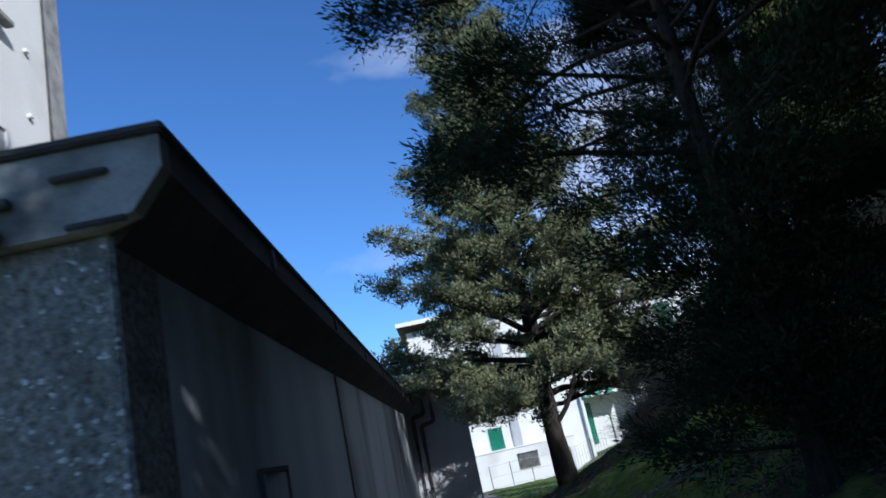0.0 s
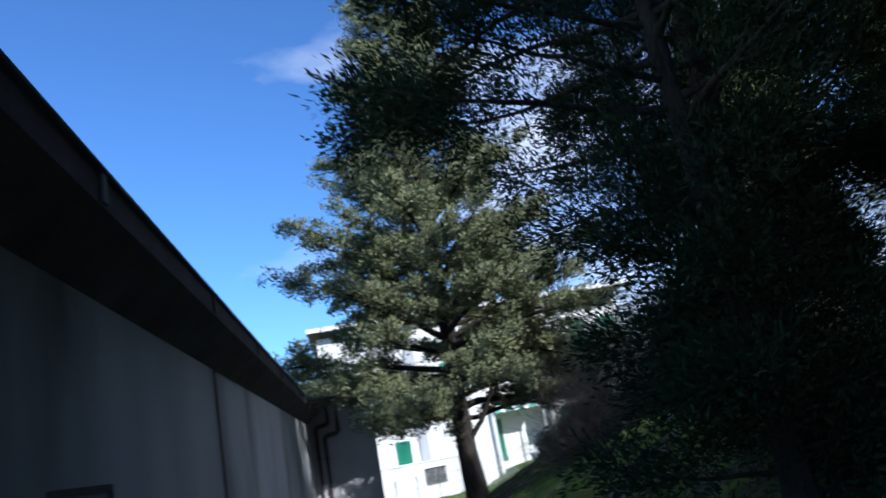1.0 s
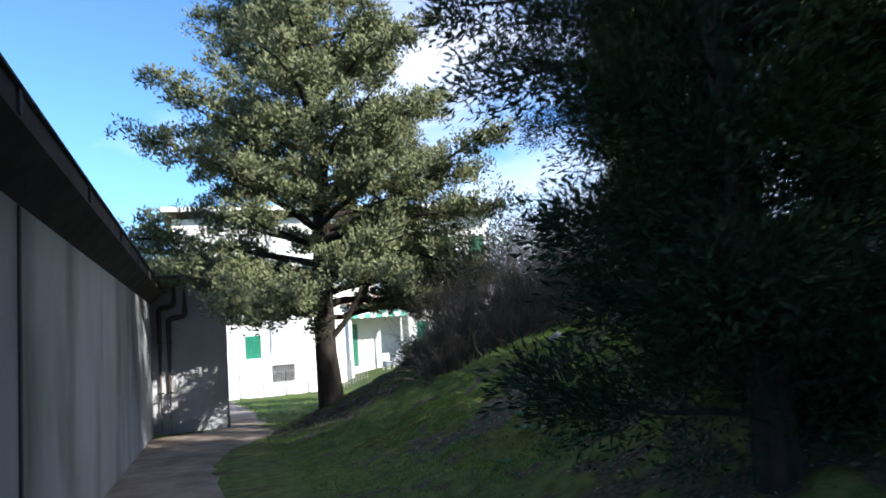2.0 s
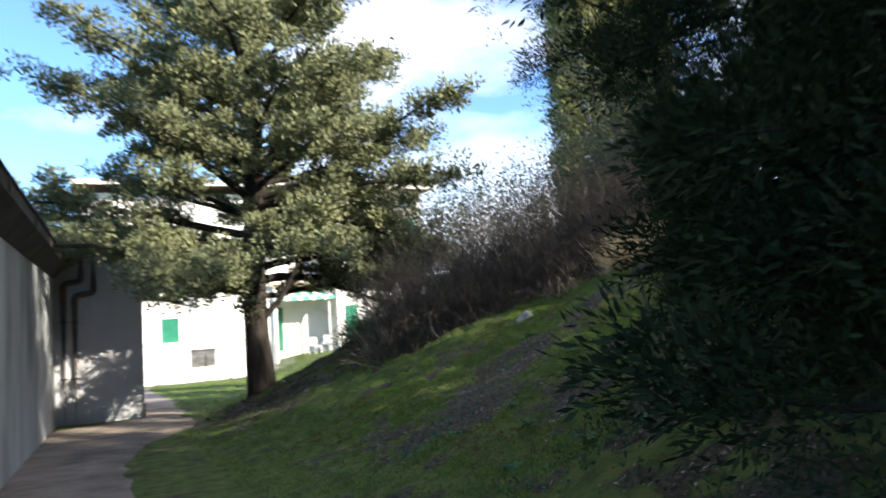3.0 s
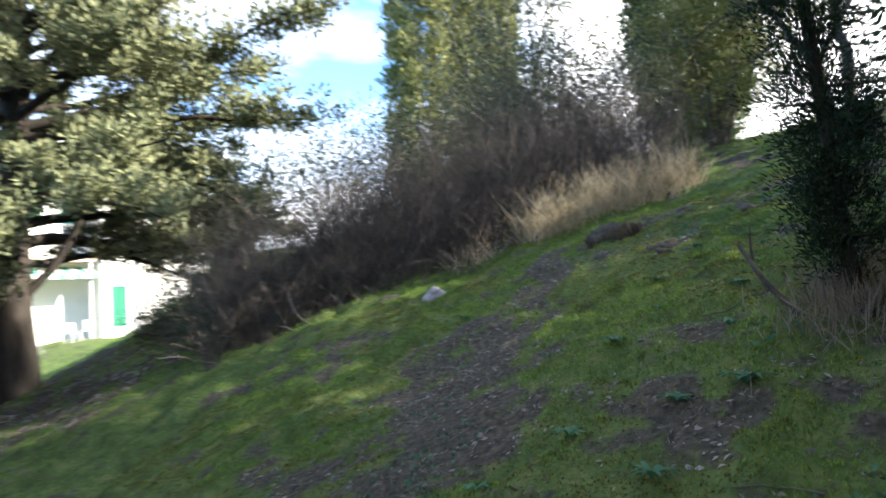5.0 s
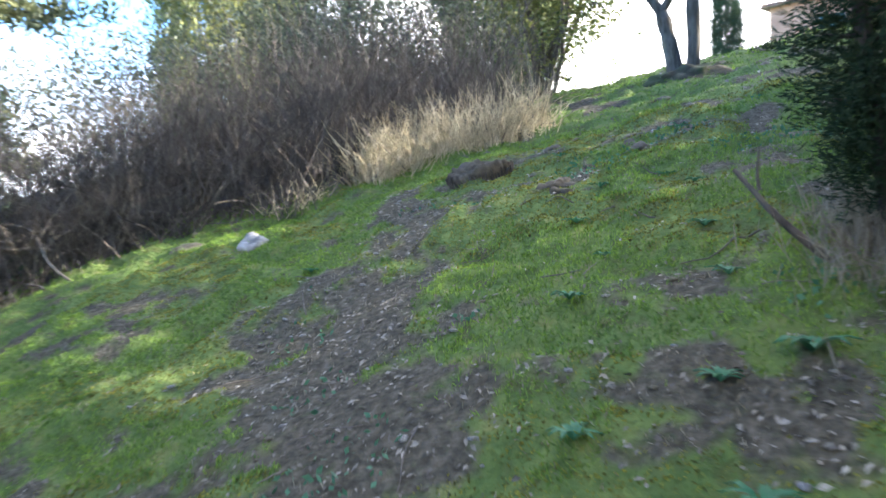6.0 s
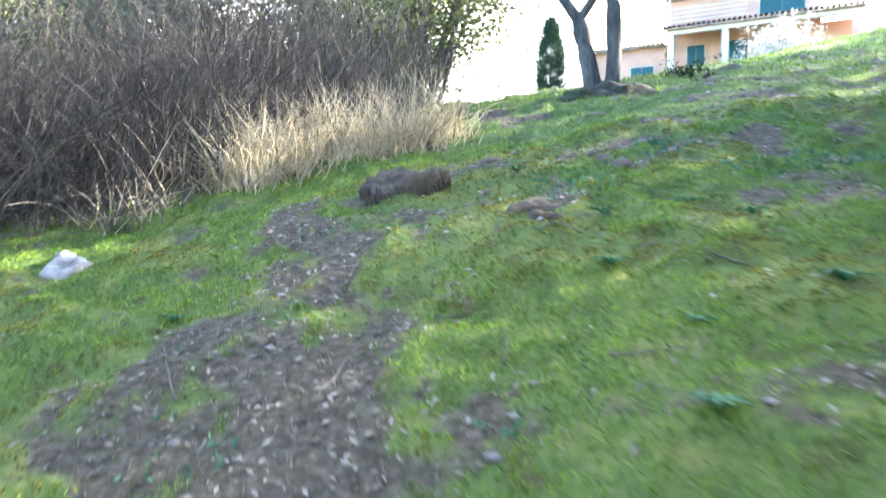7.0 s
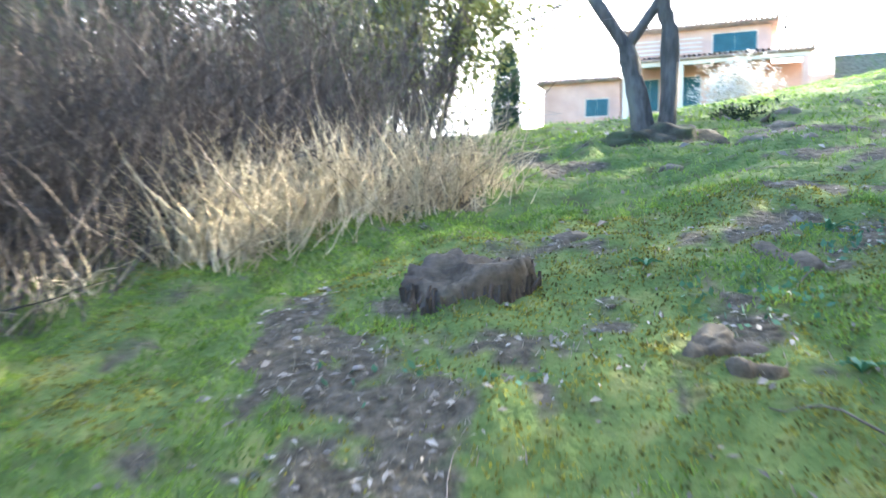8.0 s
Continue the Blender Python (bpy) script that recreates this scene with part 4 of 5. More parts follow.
def bramble_thicket():
    rng = np.random.default_rng(61)
    t = thing("bramble_thicket", (0, 0, 0), "leafless brown bramble thicket on the bank", "shrub", kind="stuff")

    def base(n):
        u = rng.uniform(0, 1.0, n)
        x, y = edge_line(u)
        d = rng.uniform(0.1, 1, n) ** 0.8 * (0.8 + 2.0 * u)
        return np.stack([x + d * 0.6 + rng.normal(0, 0.1, n), y + d * 0.8 + rng.normal(0, 0.1, n)], 1)

    part("stem", stem_curves(rng, 4400, base, 1.65, 1.1, 0.0048, 0.38), M["twig_brown"], t)
    part("arching_stem", stem_curves(rng, 260, base, 1.7, 0.9, 0.0065, 0.7, 8), M["twig_dead"], t)
    part("pale_stem", stem_curves(rng, 1500, base, 1.3, 0.8, 0.0052, 0.5), M["twig_dead"], t)

    def low_end(n):
        v = rng.uniform(0, 1, n)
        return np.stack([3.55 + 0.5 * v + rng.uniform(0, 1.3, n), 13.7 + 3.6 * v + rng.normal(0, 0.15, n)], 1)

    part("low_stem", stem_curves(rng, 1300, low_end, 0.75, 0.3, 0.0050, 0.8, 5), M["twig_brown"], t)
    p = low_end(900)
    c = np.stack([p[:, 0], p[:, 1], ground_z(p[:, 0], p[:, 1]) + rng.uniform(0.05, 0.45, 900)], 1)
    part("low_leaf", clumps(rng, c, np.tile((0, 0, 0.6), (900, 1)), 9, 0.15, 0.05, 0.012), M["deep_leaf"], t)

    def far(n):
        u = rng.uniform(0.25, 1.1, n)
        x, y = edge_line(u)
        d = rng.uniform(1.2, 3.2, n)
        return np.stack([x + d * 0.5, y + d], 1)

    part("twig", stem_curves(rng, 1600, far, 1.95, 1.2, 0.0045, 0.35), M["twig_dead"], t)
    n = 3000
    p = far(n)
    c = np.stack([p[:, 0], p[:, 1], ground_z(p[:, 0], p[:, 1]) + rng.uniform(0.5, 2.2, n) * rng.uniform(0.6, 1, n)], 1)
    part("leaf", clumps(rng, c, np.tile((0, 0, 0.6), (n, 1)), 9, 0.22, 0.05, 0.012), M["olive_leaf"], t)
    return t


bramble_thicket()


def dry_canes():
    rng = np.random.default_rng(62)
    t = thing("dry_canes", (0, 0, 0), "sunlit dry straw-coloured canes at the thicket's edge", "shrub", kind="stuff")

    def base(n):
        u = rng.uniform(0.40, 0.98, n) ** 0.8
        u = u[rng.uniform(0.25, 0.75, n) < value_noise(u * 9, u * 0, 0.5)]
        x, y = edge_line(u)
        d = rng.normal(0.18, 0.12, len(u))
        return np.stack([x + d * 0.4, y + d], 1)

    part("cane", stem_curves(rng, 560, base, 0.34, 0.7, 0.0044, 0.5, 5), M["straw"], t)
    def rich(n):
        u = rng.uniform(0.62, 0.98, n)
        x, y = edge_line(u)
        d = rng.normal(0.12, 0.15, n)
        return np.stack([x + d * 0.4, y + d], 1)

    part("tall_cane", stem_curves(rng, 1500, rich, 0.58, 0.9, 0.0042, 0.45, 5), M["straw"], t)
    part("grey_cane", stem_curves(rng, 500, base, 0.8, 0.9, 0.0038, 0.4, 5), M["twig_dead"], t)
    return t


dry_canes()

# fallen dead branches at the foot of the thicket
for k, (x, y, a, ln) in enumerate(((4.15, 12.80, 2.2, 0.9), (4.05, 12.95, 1.2, 0.7), (3.5, 13.5, 2.6, 0.6), (5.75, 11.2, 0.4, 0.9), (6.6, 10.55, 0.9, 0.9))):
    rng = np.random.default_rng(90 + k)
    br = thing("dead_branch", (x, y, gz(x, y) + 0.02), "pale dead forked branch at the thicket's foot", "branch", group="dead branches")
    main = wander(rng, (0, 0, 0), (math.cos(a), math.sin(a), 0.5), ln, 8, 0.2)
    part("stem", tube(main, np.linspace(0.010, 0.004, 9), 6), M["twig_dead"], br, smooth_faces=True)
    for j in (3, 5, 6):
        part("fork", tube(wander(rng, main[j], (rng.normal(0, 1), rng.normal(0, 1), 0.7), ln * 0.4, 5, 0.25), np.linspace(0.006, 0.002, 6), 5), M["twig_dead"], br, smooth_faces=True)


def leafy_shrub(name, x, y, height, r, n, per, mat, label, seed, leaf=(0.07, 0.016), tuft=0.2):
    rng = np.random.default_rng(seed)
    t = thing(name, (x, y, gz(x, y) - 0.05), label, "shrub")
    tips = []
    for i in range(16):
        a = rng.uniform(0, 6.28)
        line = wander(rng, (rng.normal(0, 0.1), rng.normal(0, 0.1), 0), (math.cos(a) * r / height, math.sin(a) * r / height, 1), height * rng.uniform(0.6, 1), 8, 0.12)
        part("stem", tube(line, np.linspace(0.03, 0.006, 9), 5), M["twig_dead"], t, smooth_faces=True)
        m = n // 16
        u = rng.uniform(0.25, 1.0, m)
        tips.append(np.stack([np.interp(u, np.linspace(0, 1, 9), line[:, q]) for q in range(3)], 1) + rng.normal(0, 0.28 * r, (m, 3)))
    c = np.concatenate(tips)
    part("foliage", clumps(rng, c, np.tile((0, 0, 0.4), (len(c), 1)), per, tuft, *leaf), mat, t)
    return t


leafy_shrub("olive_bush", 5.9, 17.8, 2.9, 1.1, 700, 26, M["olive_leaf"], "silvery olive bush behind the thicket", 75)
leafy_shrub("bay_bush", 9.6, 11.15, 4.4, 1.2, 1100, 20, M["column_leaf"], "tall loose evergreen bush at the thicket's end", 76)
leafy_shrub("bay_bush", 8.9, 13.9, 4.2, 1.4, 800, 20, M["olive_leaf"], "tall loose evergreen bush behind the thicket", 77)
leafy_shrub("blossom_shrub", 44.0, 0.9, 2.3, 2.3, 620, 10, M["blossom"], "white flowering shrub before the pink house", 78, leaf=(0.16, 0.035), tuft=0.22)
leafy_shrub("garden_bush", 9.23, 8.5, 0.14, 0.2, 64, 14, M["dark_leaf"], "small dark tuft of weeds on the slope", 79, leaf=(0.04, 0.008), tuft=0.06)


def oak():
    """Bare twin-stemmed tree on the bank: one stem forks above, the other goes straight up."""
    rng = np.random.default_rng(71)
    x, y = 8.25, 9.2
    t = thing("bare_tree", (x, y, gz(x, y) - 0.1), "bare twin-stemmed tree with dark crooked trunks on the bank", "tree")
    left = np.array([(0, 0.04, 0), (0.02, 0.10, 0.35), (0.05, 0.16, 0.62), (0.05, 0.20, 0.78)])
    right = np.array([(0.04, -0.08, 0), (0.05, -0.11, 0.45), (0.05, -0.10, 0.9), (0.02, -0.05, 1.05), (0, 0.0, 1.7), (0.1, -0.2, 2.8)])
    stems = [("trunk", left, 0.082, 0.062), ("trunk", right, 0.072, 0.045)]
    stems += [("limb", wander(rng, left[-1], (0.1, 0.55, 1), 2.6, 9, 0.12), 0.05, 0.02), ("limb", wander(rng, left[-1], (0.0, -0.5, 1), 2.6, 9, 0.12), 0.042, 0.02)]
    stems += [("limb", wander(rng, right[4], (0.1, -0.8, 0.5), 1.3, 9, 0.2, 0.0), 0.026, 0.008), ("limb", wander(rng, right[4], (0.3, 0.7, 0.9), 2.0, 9, 0.15), 0.035, 0.01)]
    ends = []
    for name, line, a, b in stems:
        fine = np.stack([np.interp(np.linspace(0, 1, 16), np.linspace(0, 1, len(line)), line[:, q]) for q in range(3)], 1)
        part(name, tube(fine, np.linspace(a, b, 16) * (1 + 0.08 * rng.normal(0, 1, 16)), 12), M["bark_oak"], t, smooth_faces=True)
        ends.append(fine)
    tips = []
    for line in ends[2:]:
        for j in range(11):
            s = line[rng.integers(3, 16)]
            tw = wander(rng, s, rng.normal(0, 1, 3) + np.array([0, 0, 0.2]), rng.uniform(0.5, 1.3), 7, 0.25)
            part("twig", tube(tw, np.linspace(0.012, 0.003, 8), 5), M["bark_oak"], t, smooth_faces=True)
            tips.append(tw[2:])
    c = np.concatenate(tips)
    c = np.repeat(c, 2, 0) + rng.normal(0, 0.03, (2 * len(c), 3))
    part("foliage", clumps(rng, c, np.tile((0, 0, -0.5), (len(c), 1)), 5, 0.05, 0.035, 0.009), M["twig_brown"], t, "few withered leaves")
    mound = thing("root_mound", (x, y, gz(x, y) - 0.05), "dark earthy root mound under the bare tree", "mound")
    mound.matrix_basis = Matrix.Translation((x, y, gz(x, y) - 0.05)) @ slope_turn(x, y)
    part("earth", lump(rng, 0.30, 0.40, 0.14, 18, 0.4), M["root_earth"], mound, smooth_faces=True)
    return t


def lump(rng, rx, ry, rz, n=12, rough=0.15):
    """An uneven rounded lump that stands on its base."""
    lat, lon = np.linspace(0, math.pi * 0.62, n), np.arange(2 * n) * math.pi / n
    la, lo = np.meshgrid(lat, lon, indexing="ij")
    d = np.stack([np.sin(la) * np.cos(lo), np.sin(la) * np.sin(lo), np.cos(la)], -1)
    off = rng.uniform(0, 50, 3)
    r = np.ones(la.shape)
    for f, a in ((1.7, 1.0), (3.9, 0.5), (8.1, 0.25)):
        r += rough * a * np.sin(d[..., 0] * f * 2 + off[0]) * np.sin(d[..., 1] * f * 2.3 + off[1]) * np.cos(d[..., 2] * f + off[2])
    v = (d * r[..., None] * np.array([rx, ry, rz])).reshape(-1, 3)
    i, j = np.meshgrid(np.arange(n - 1), np.arange(2 * n), indexing="ij")
    k = (j + 1) % (2 * n)
    f = np.stack([i * 2 * n + j, (i + 1) * 2 * n + j, (i + 1) * 2 * n + k, i * 2 * n + k], -1).reshape(-1, 4)
    return v, f


oak()


def undergrowth():
    """Low ivy and seedlings on the dark ground beneath the conifers."""
    rng = np.random.default_rng(97)
    n = 1500
    x, y = rng.uniform(2.2, 7.0, n), rng.uniform(3.6, 7.2, n)
    keep = (value_noise(x, y, 0.7) > 0.36) & (x + 0.25 * y > 3.7)
    x, y = x[keep], y[keep]
    c = np.stack([x, y, ground_z(x, y) + rng.uniform(0.01, 0.20, len(x)) * value_noise(x, y, 0.5)], 1)
    t = part("undergrowth", clumps(rng, c, np.tile((0, 0, 0.4), (len(c), 1)), 16, 0.09, 0.03, 0.008), M["deep_leaf"])
    tagged(t, "dark ivy and seedlings beneath the conifers", "undergrowth", kind="stuff")


undergrowth()

# ---- stones, stump and small things on the bank ----
def stone(name, x, y, size, mat, label, seed, group="", rough=0.28, sink=0.45):
    rng = np.random.default_rng(seed)
    t = tagged(part(name, lump(rng, *size, 9, rough), mat), label, "stone", group)
    t.matrix_basis = Matrix.Translation((x, y, gz(x, y) - sink * size[2])) @ slope_turn(x, y) @ pose(0, 0, 0, 0, 0, rng.uniform(0, 360))
    return t


stone("white_rock", 4.76, 11.57, (0.16, 0.11, 0.07), M["stone_white"], "pale whitish rock in the grass near the thicket", 101, rough=0.3)
stone("flat_rock", 4.70, 12.2, (0.15, 0.11, 0.05), M["stone_grey"], "flat grey rock at the thicket's foot", 102)
stone("field_rock", 5.05, 9.36, (0.15, 0.10, 0.09), M["stump_wood"], "low brown rock sunk in the grass", 103, "rocks in the grass", rough=0.5, sink=0.6)
stone("field_rock", 4.93, 9.30, (0.08, 0.06, 0.06), M["stump_wood"], "low brown rock sunk in the grass", 104, "rocks in the grass", rough=0.5, sink=0.6)
stone("field_rock", 5.62, 9.05, (0.17, 0.11, 0.055), M["stump_wood"], "low brown rock sunk in the grass", 105, "rocks in the grass", rough=0.5, sink=0.65)
stone("field_rock", 6.06, 9.75, (0.10, 0.08, 0.06), M["stump_wood"], "low brown rock sunk in the grass", 106, "rocks in the grass")
for k, (x, y, s) in enumerate(((7.5, 8.4, 0.2), (7.9, 8.6, 0.22), (8.8, 8.2, 0.2), (9.4, 8.0, 0.25), (10.4, 7.2, 0.35), (7.3, 9.2, 0.12), (8.7, 8.9, 0.16))):
    stone("field_rock", x, y, (s * 0.6, s * 0.45, s * 0.28), M["stone_grey"], "low brown rock sunk in the grass", 110 + k, "rocks in the grass")


def stump():
    """A low rotten stump with ridged sides."""
    rng = np.random.default_rng(120)
    x, y = 5.50, 10.08
    t = thing("tree_stump", (x, y, gz(x, y) - 0.04), "low weathered grey-brown tree stump in the grass", "stump", rz=20)
    t.matrix_basis = Matrix.Translation((x, y, gz(x, y) - 0.05)) @ slope_turn(x, y) @ pose(0, 0, 0, 0, 0, 20)
    n, h = 64, [0, 0.04, 0.09, 0.15, 0.185, 0.18, 0.165]
    s = [1.25, 1.10, 1.02, 0.98, 0.92, 0.70, 0.35]
    ang = np.arange(n) * 2 * math.pi / n
    ridge = 1 + 0.05 * np.sin(ang * 5 + 1) + 0.05 * np.sin(ang * 13) + 0.06 * rng.normal(0, 1, n)
    rings = [np.stack([np.cos(ang) * 0.16 * k * ridge, np.sin(ang) * 0.212 * k * ridge, np.full(n, z) * 0.85 * (1 + 0.18 * np.sin(ang * 2 + 0.5)) + rng.normal(0, 0.008, n) * (z > 0.03)], 1) for z, k in zip(h, s)]
    rings.append(np.tile((0, 0, 0.165), (n, 1)))
    v = np.concatenate(rings)
    i, j = np.meshgrid(np.arange(len(rings) - 1), np.arange(n), indexing="ij")
    k = (j + 1) % n
    part("wood", (v, np.stack([i * n + j, i * n + k, (i + 1) * n + k, (i + 1) * n + j], -1).reshape(-1, 4)), M["stump_wood"], t, smooth_faces=True)
    rind = []
    for a in rng.uniform(0, 6.28, 190):
        p0 = np.array([math.cos(a) * 0.178, math.sin(a) * 0.238, 0.01])
        rind.append(tube(wander(rng, p0, (-math.cos(a) * 0.22, -math.sin(a) * 0.22, 1), rng.uniform(0.07, 0.14), 4, 0.12), np.linspace(0.012, 0.006, 5), 4))
    tagged(part("bark_strip", merge(rind), M["bark"], t), kind="stuff")
    chip = tagged(part("white_chip", lump(rng, 0.022, 0.018, 0.016, 6), M["stone_white"], smooth_faces=True), "small white stone chip on the old stump", "stone")
    chip.matrix_basis = pose(x - 0.11, y - 0.08, gz(x, y) + 0.085, 0, 0, 0)
    return t


stump()


def weed(x, y, size, seed):
    """A rosette of long leaves."""
    rng = np.random.default_rng(seed)
    t = thing("weed_plant", (x, y, float(turf_z(x, y)) + 0.004), "low green rosette weed with narrow leaves", "plant", group="weeds on the bank")
    for i in range(rng.integers(7, 12)):
        a = i * 2.4 + rng.normal(0, 0.2)
        ln, w = size * rng.uniform(0.7, 1.1), size * 0.13
        d, sd = np.array([math.cos(a), math.sin(a), 0]), np.array([-math.sin(a), math.cos(a), 0])
        pts = [(0.0, 0.2, 0.0), (0.35, 1.0, 0.34), (0.7, 0.9, 0.42), (1.0, 0.1, 0.30)]
        v = []
        for k, ww, hh in pts:
            c = d * ln * k + np.array([0, 0, ln * hh * rng.uniform(0.8, 1.1)])
            v += [c + sd * w * ww, c + np.array([0, 0, -0.004]), c - sd * w * ww]
        f = [(3 * q + s, 3 * q + s + 1, 3 * q + s + 4, 3 * q + s + 3) for q in range(3) for s in range(2)]
        part("leaf", (v, f), M["weed_leaf"], t, smooth_faces=True)


for k, (x, y, s) in enumerate(((3.14, 7.92, 0.12), (2.73, 8.5, 0.09), (3.45, 8.75, 0.07), (4.05, 8.35, 0.08), (4.3, 9.0, 0.07), (3.0, 8.15, 0.08), (2.55, 8.0, 0.09), (3.9, 8.75, 0.06), (5.0, 8.7, 0.07), (4.9, 9.05, 0.07), (5.9, 8.8, 0.08), (4.7, 8.5, 0.07), (2.35, 8.7, 0.08), (2.5, 7.3, 0.1), (2.75, 7.1, 0.09), (2.2, 7.6, 0.09), (3.3, 7.35, 0.08), (3.6, 8.2, 0.08), (5.5, 9.5, 0.06), (4.2, 10.6, 0.06))):
    weed(x, y, s, 130 + k)


def fallen_twig(x, y, ln, a, r, seed, mat="twig_dead"):
    rng = np.random.default_rng(seed)
    line = wander(rng, (0, 0, 0), (math.cos(a), math.sin(a), 0), ln, 6, 0.12)
    line[:, 2] = turf_z(line[:, 0] + x, line[:, 1] + y) + 0.012
    line[:, :2] += (x, y)
    tagged(part("fallen_twig", tube(line, np.linspace(r, r * 0.5, 7), 6), M[mat], smooth_faces=True), "thin dry twig lying on the bank", "twig", "fallen twigs")


rng = np.random.default_rng(140)
for k in range(34):
    fallen_twig(rng.uniform(2.2, 5.8), rng.uniform(7.0, 10.4), rng.uniform(0.08, 0.3), rng.uniform(0, 6.28), rng.uniform(0.002, 0.0045), 150 + k)
fallen_twig(3.9, 8.12, 0.34, 2.2, 0.005, 190, "twig_brown")

# broken stub that leans out beside the young conifer
stub = thing("broken_branch", (3.62, 7.86, gz(3.62, 7.86) - 0.02), "broken brown branch leaning beside the young conifer", "branch")
part("stem", tube(wander(np.random.default_rng(195), (0, 0, 0), (0.1, 0.55, 0.6), 0.5, 8, 0.1), np.linspace(0.018, 0.009, 9), 8), M["bark"], stub, smooth_faces=True)
part("fork", tube(wander(np.random.default_rng(196), (0.05, 0.24, 0.27), (0.0, 0.1, 1), 0.16, 4, 0.1), np.linspace(0.008, 0.004, 5), 6), M["bark"], stub, smooth_faces=True)


# ---- pebbles that can be told apart, on the worn track ----
pebble_meshes = [mesh_from("pebble", *lump(np.random.default_rng(200 + k), 0.5, 0.38, 0.2, 5, 0.25), M["stone_white"] if k < 3 else M["stone_grey"], True) for k in range(6)]
rng = np.random.default_rng(210)
count = 0
while count < 150:
    x, y = rng.uniform(2.2, 6.2), rng.uniform(7.2, 10.7)
    if grass_cover(x, y) > 0.45:
        continue
    ob = tagged(new("pebble", pebble_meshes[rng.integers(0, 6)]), "small pale pebble on the worn earth track", "pebble", "pebbles on the track")
    s = rng.uniform(0.018, 0.05)
    ob.matrix_basis = pose(x, y, float(turf_z(x, y)) - 0.002, rng.uniform(-12, 12), rng.uniform(-12, 12), rng.uniform(0, 360)) @ Matrix.Diagonal((s, s, s, 1))
    count += 1


# ---- grass, moss and leaf litter ----
def scatter(rng, n, x0, x1, y0, y1, wanted):
    x, y = rng.uniform(x0, x1, n), rng.uniform(y0, y1, n)
    keep = rng.uniform(0, 1, n) < wanted(grass_cover(x, y), x, y)
    return x[keep], y[keep]


def tuft_blades(rng, x, y, length, width, lean=0.55):
    c = np.stack([x, y, turf_z(x, y) - 0.004], 1)
    return blades(rng, c, np.tile((0, 0, 1.0), (len(x), 1)), length, width, lean)


rng = np.random.default_rng(220)
bits = [tuft_blades(rng, *scatter(rng, 250000, 2.0, 6.6, 7.2, 12.2, lambda c, x, y: c * 0.9 * (value_noise(x, y, 0.35) > 0.44)), 0.026, 0.0026, 0.75),
        tuft_blades(rng, *scatter(rng, 90000, 1.1, 9.0, 6.0, 16.0, lambda c, x, y: c * 0.9 * ((x < 2.0) | (x > 6.6) | (y > 12.2))), 0.032, 0.0035, 0.7),
        tuft_blades(rng, *scatter(rng, 55000, 8.0, 24.0, -4.0, 11.0, lambda c, x, y: c), 0.05, 0.007, 0.7),
        tuft_blades(rng, *scatter(rng, 25000, 1.6, 12.0, 16.0, 38.0, lambda c, x, y: c), 0.06, 0.008, 0.7)]
grass = tagged(part("grass", merge(bits), M["grass_blade"]), "short mossy winter grass on the bank", "grass", kind="stuff")
moss_bits = tuft_blades(rng, *scatter(rng, 230000, 2.0, 6.6, 7.2, 12.2, lambda c, x, y: c * (value_noise(x, y, 0.35) < 0.52)), 0.015, 0.0036, 1.3)
moss = tagged(part("moss", moss_bits, M["moss"]), "yellow-green moss cushions between the grass", "moss", kind="stuff")


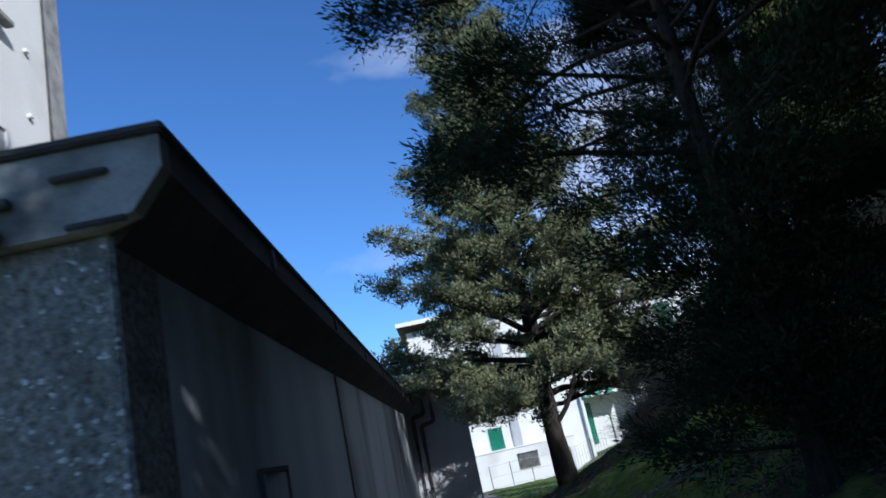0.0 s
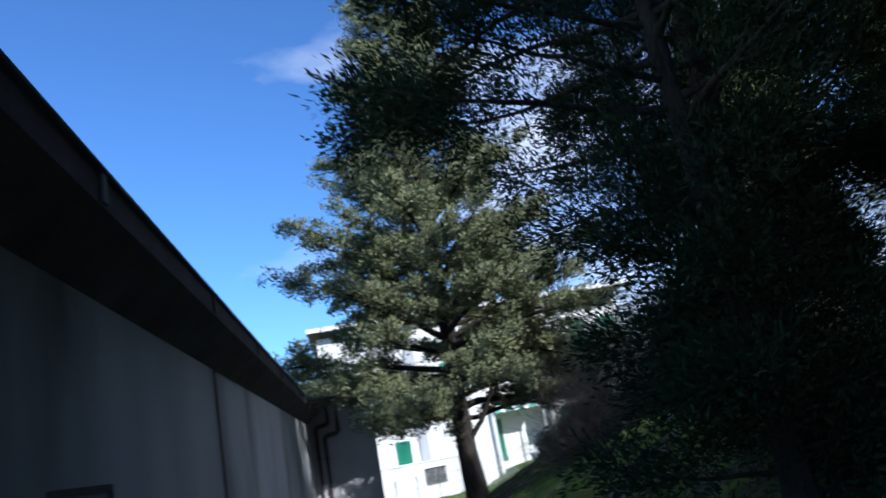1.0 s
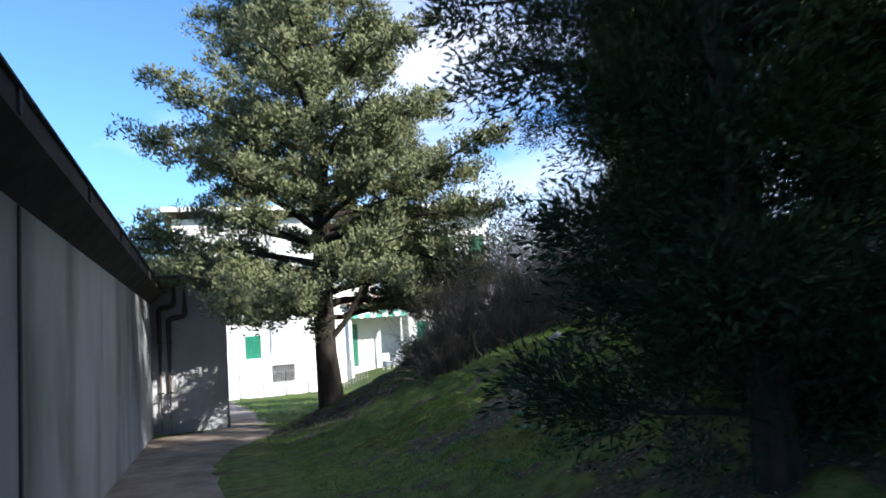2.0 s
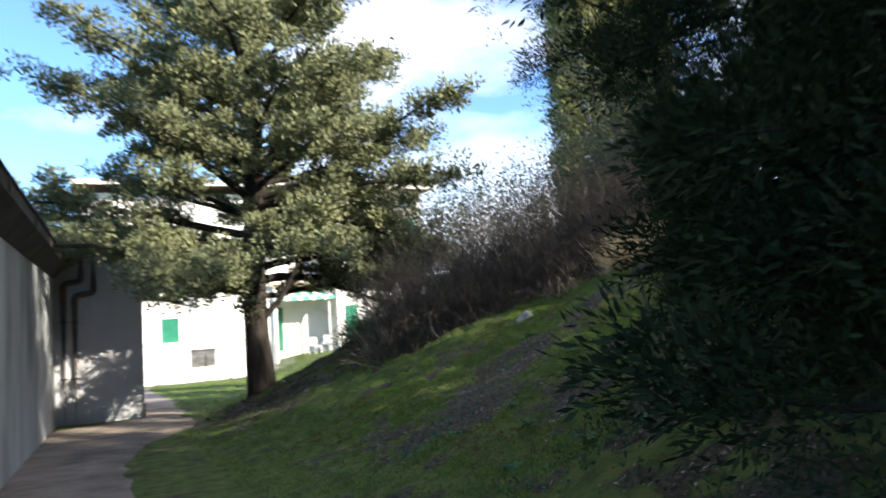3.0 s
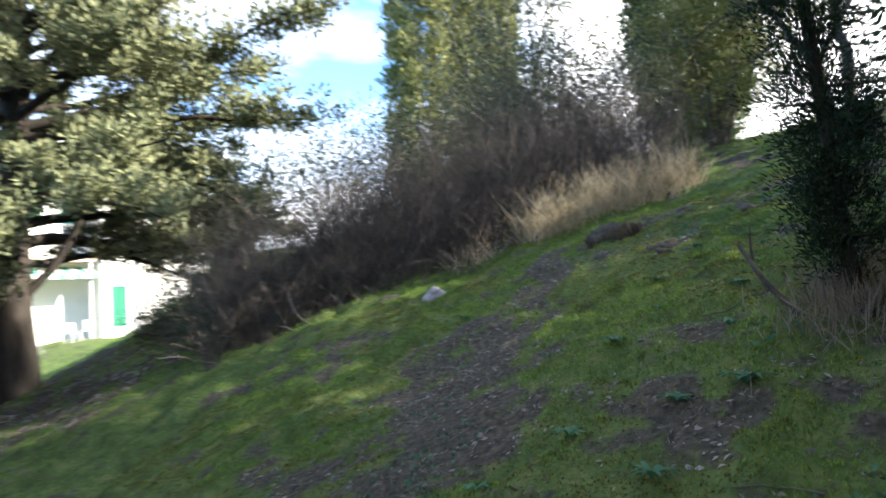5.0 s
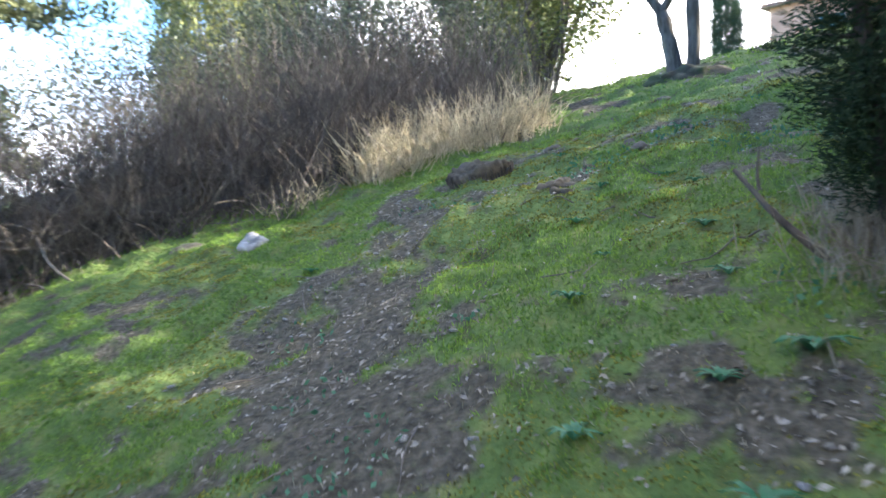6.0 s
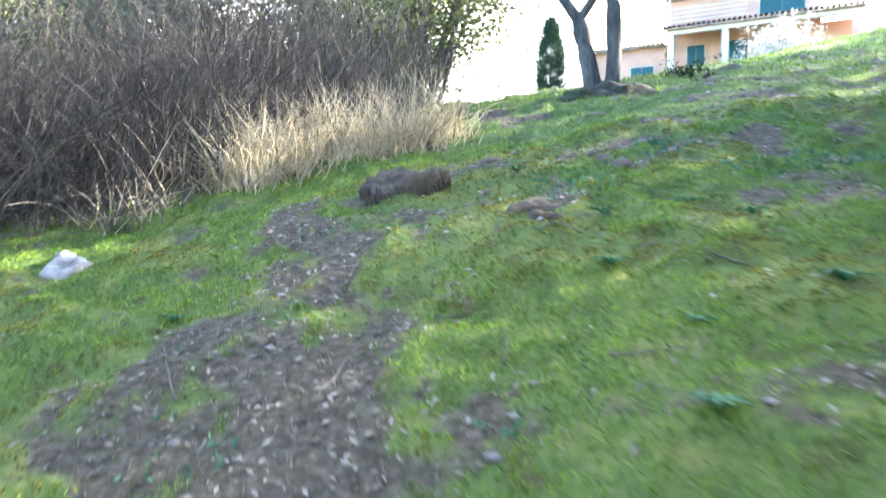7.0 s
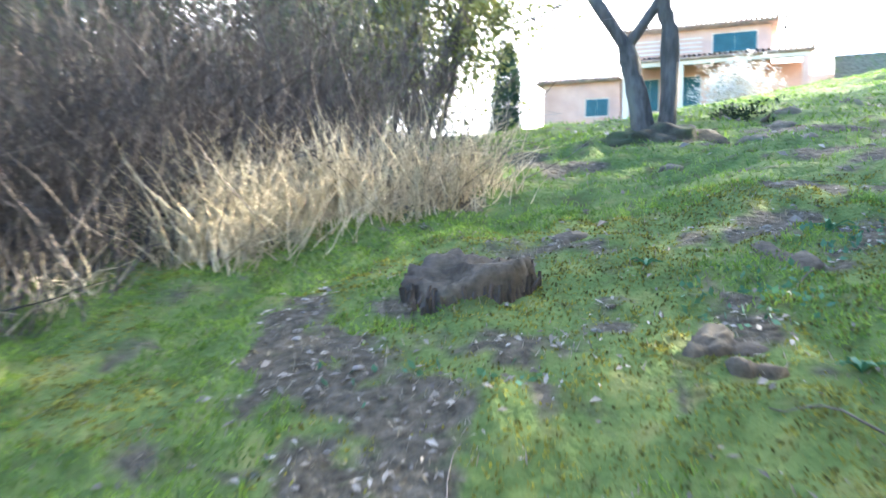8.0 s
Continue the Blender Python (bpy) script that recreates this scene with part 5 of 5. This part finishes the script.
def litter_quads(rng, x, y, size):
    n = len(x)
    c = np.stack([x, y, turf_z(x, y) + 0.010], 1)
    a = rng.uniform(0, 6.28, n)
    tilt = rng.normal(0, 0.35, (n, 2))
    u = np.stack([np.cos(a), np.sin(a), 0.4 * np.cos(a) + tilt[:, 0] * 0.5], 1)
    w = np.stack([-np.sin(a), np.cos(a), -0.4 * np.sin(a) + tilt[:, 1]], 1)
    s = (size * rng.uniform(0.4, 1.4, n))[:, None]
    fold = np.array([0, 0, 1.0]) * s * rng.uniform(0.0, 0.35, n)[:, None]
    pts = [c - u * s, c + w * s * 0.42 + fold, c + u * s, c, c - w * s * 0.42 + fold]
    v = np.stack(pts, 1).reshape(-1, 3)
    k = np.arange(n)[:, None] * 5
    f = np.concatenate([k + np.array([[0, 3, 2, 1]]), k + np.array([[0, 4, 2, 3]])], 0)
    return v, f


lit = [litter_quads(rng, *scatter(rng, 15000, 2.0, 6.4, 7.4, 10.8, lambda c, x, y: (1 - c) * 0.45 + 0.03), 0.013),
       litter_quads(rng, *scatter(rng, 9000, 1.4, 6.5, 4.0, 7.9, lambda c, x, y: (1 - c) * 0.4), 0.018),
       litter_quads(rng, *scatter(rng, 2500, 1.6, 3.8, 14.0, 17.0, lambda c, x, y: (1 - c)), 0.03),
       litter_quads(rng, *scatter(rng, 1500, 6.0, 12.0, 6.5, 10.0, lambda c, x, y: 0.5 * (1 - c) + 0.05), 0.03)]
litter = tagged(part("leaf_litter", merge(lit), M["leaf_litter"]), "dry pale leaf litter on bare earth", "leaf litter", kind="stuff")
xs, ys = scatter(rng, 60000, 2.0, 8.0, 7.2, 12.0, lambda c, x, y: 0.35 * (0.3 + 0.7 * (1 - c)) * (value_noise(x, y, 0.4) > 0.35))
dry = tagged(part("dry_grass", tuft_blades(rng, xs, ys, 0.03, 0.0022, 0.9), M["dry_grass"]), "thin dry grass blades among the green", "grass", kind="stuff")
straw_bits = [tuft_blades(rng, rng.normal(3.72, 0.17, 1200), rng.normal(7.70, 0.13, 1200), 0.16, 0.003, 0.5)]
dead_grass = tagged(part("dead_grass", merge(straw_bits), M["dry_grass"]), "hanging dead grass under the young conifer", "grass", kind="stuff")
xs, ys = scatter(rng, 16000, 1.9, 6.5, 7.0, 10.6, lambda c, x, y: 0.6 * (value_noise(x + 4, y + 8, 0.45) > 0.66) * smooth(10.8, 8.6, y))
clover_at = np.stack([xs, ys, turf_z(xs, ys) + 0.012], 1)
clover = tagged(part("clover", blades(rng, clover_at, np.tile((0, 0, 0.5), (len(xs), 1)), 0.028, 0.009, 0.9), M["clover_leaf"]), "blue-green broad-leaved seedlings among the moss", "seedlings", kind="stuff")
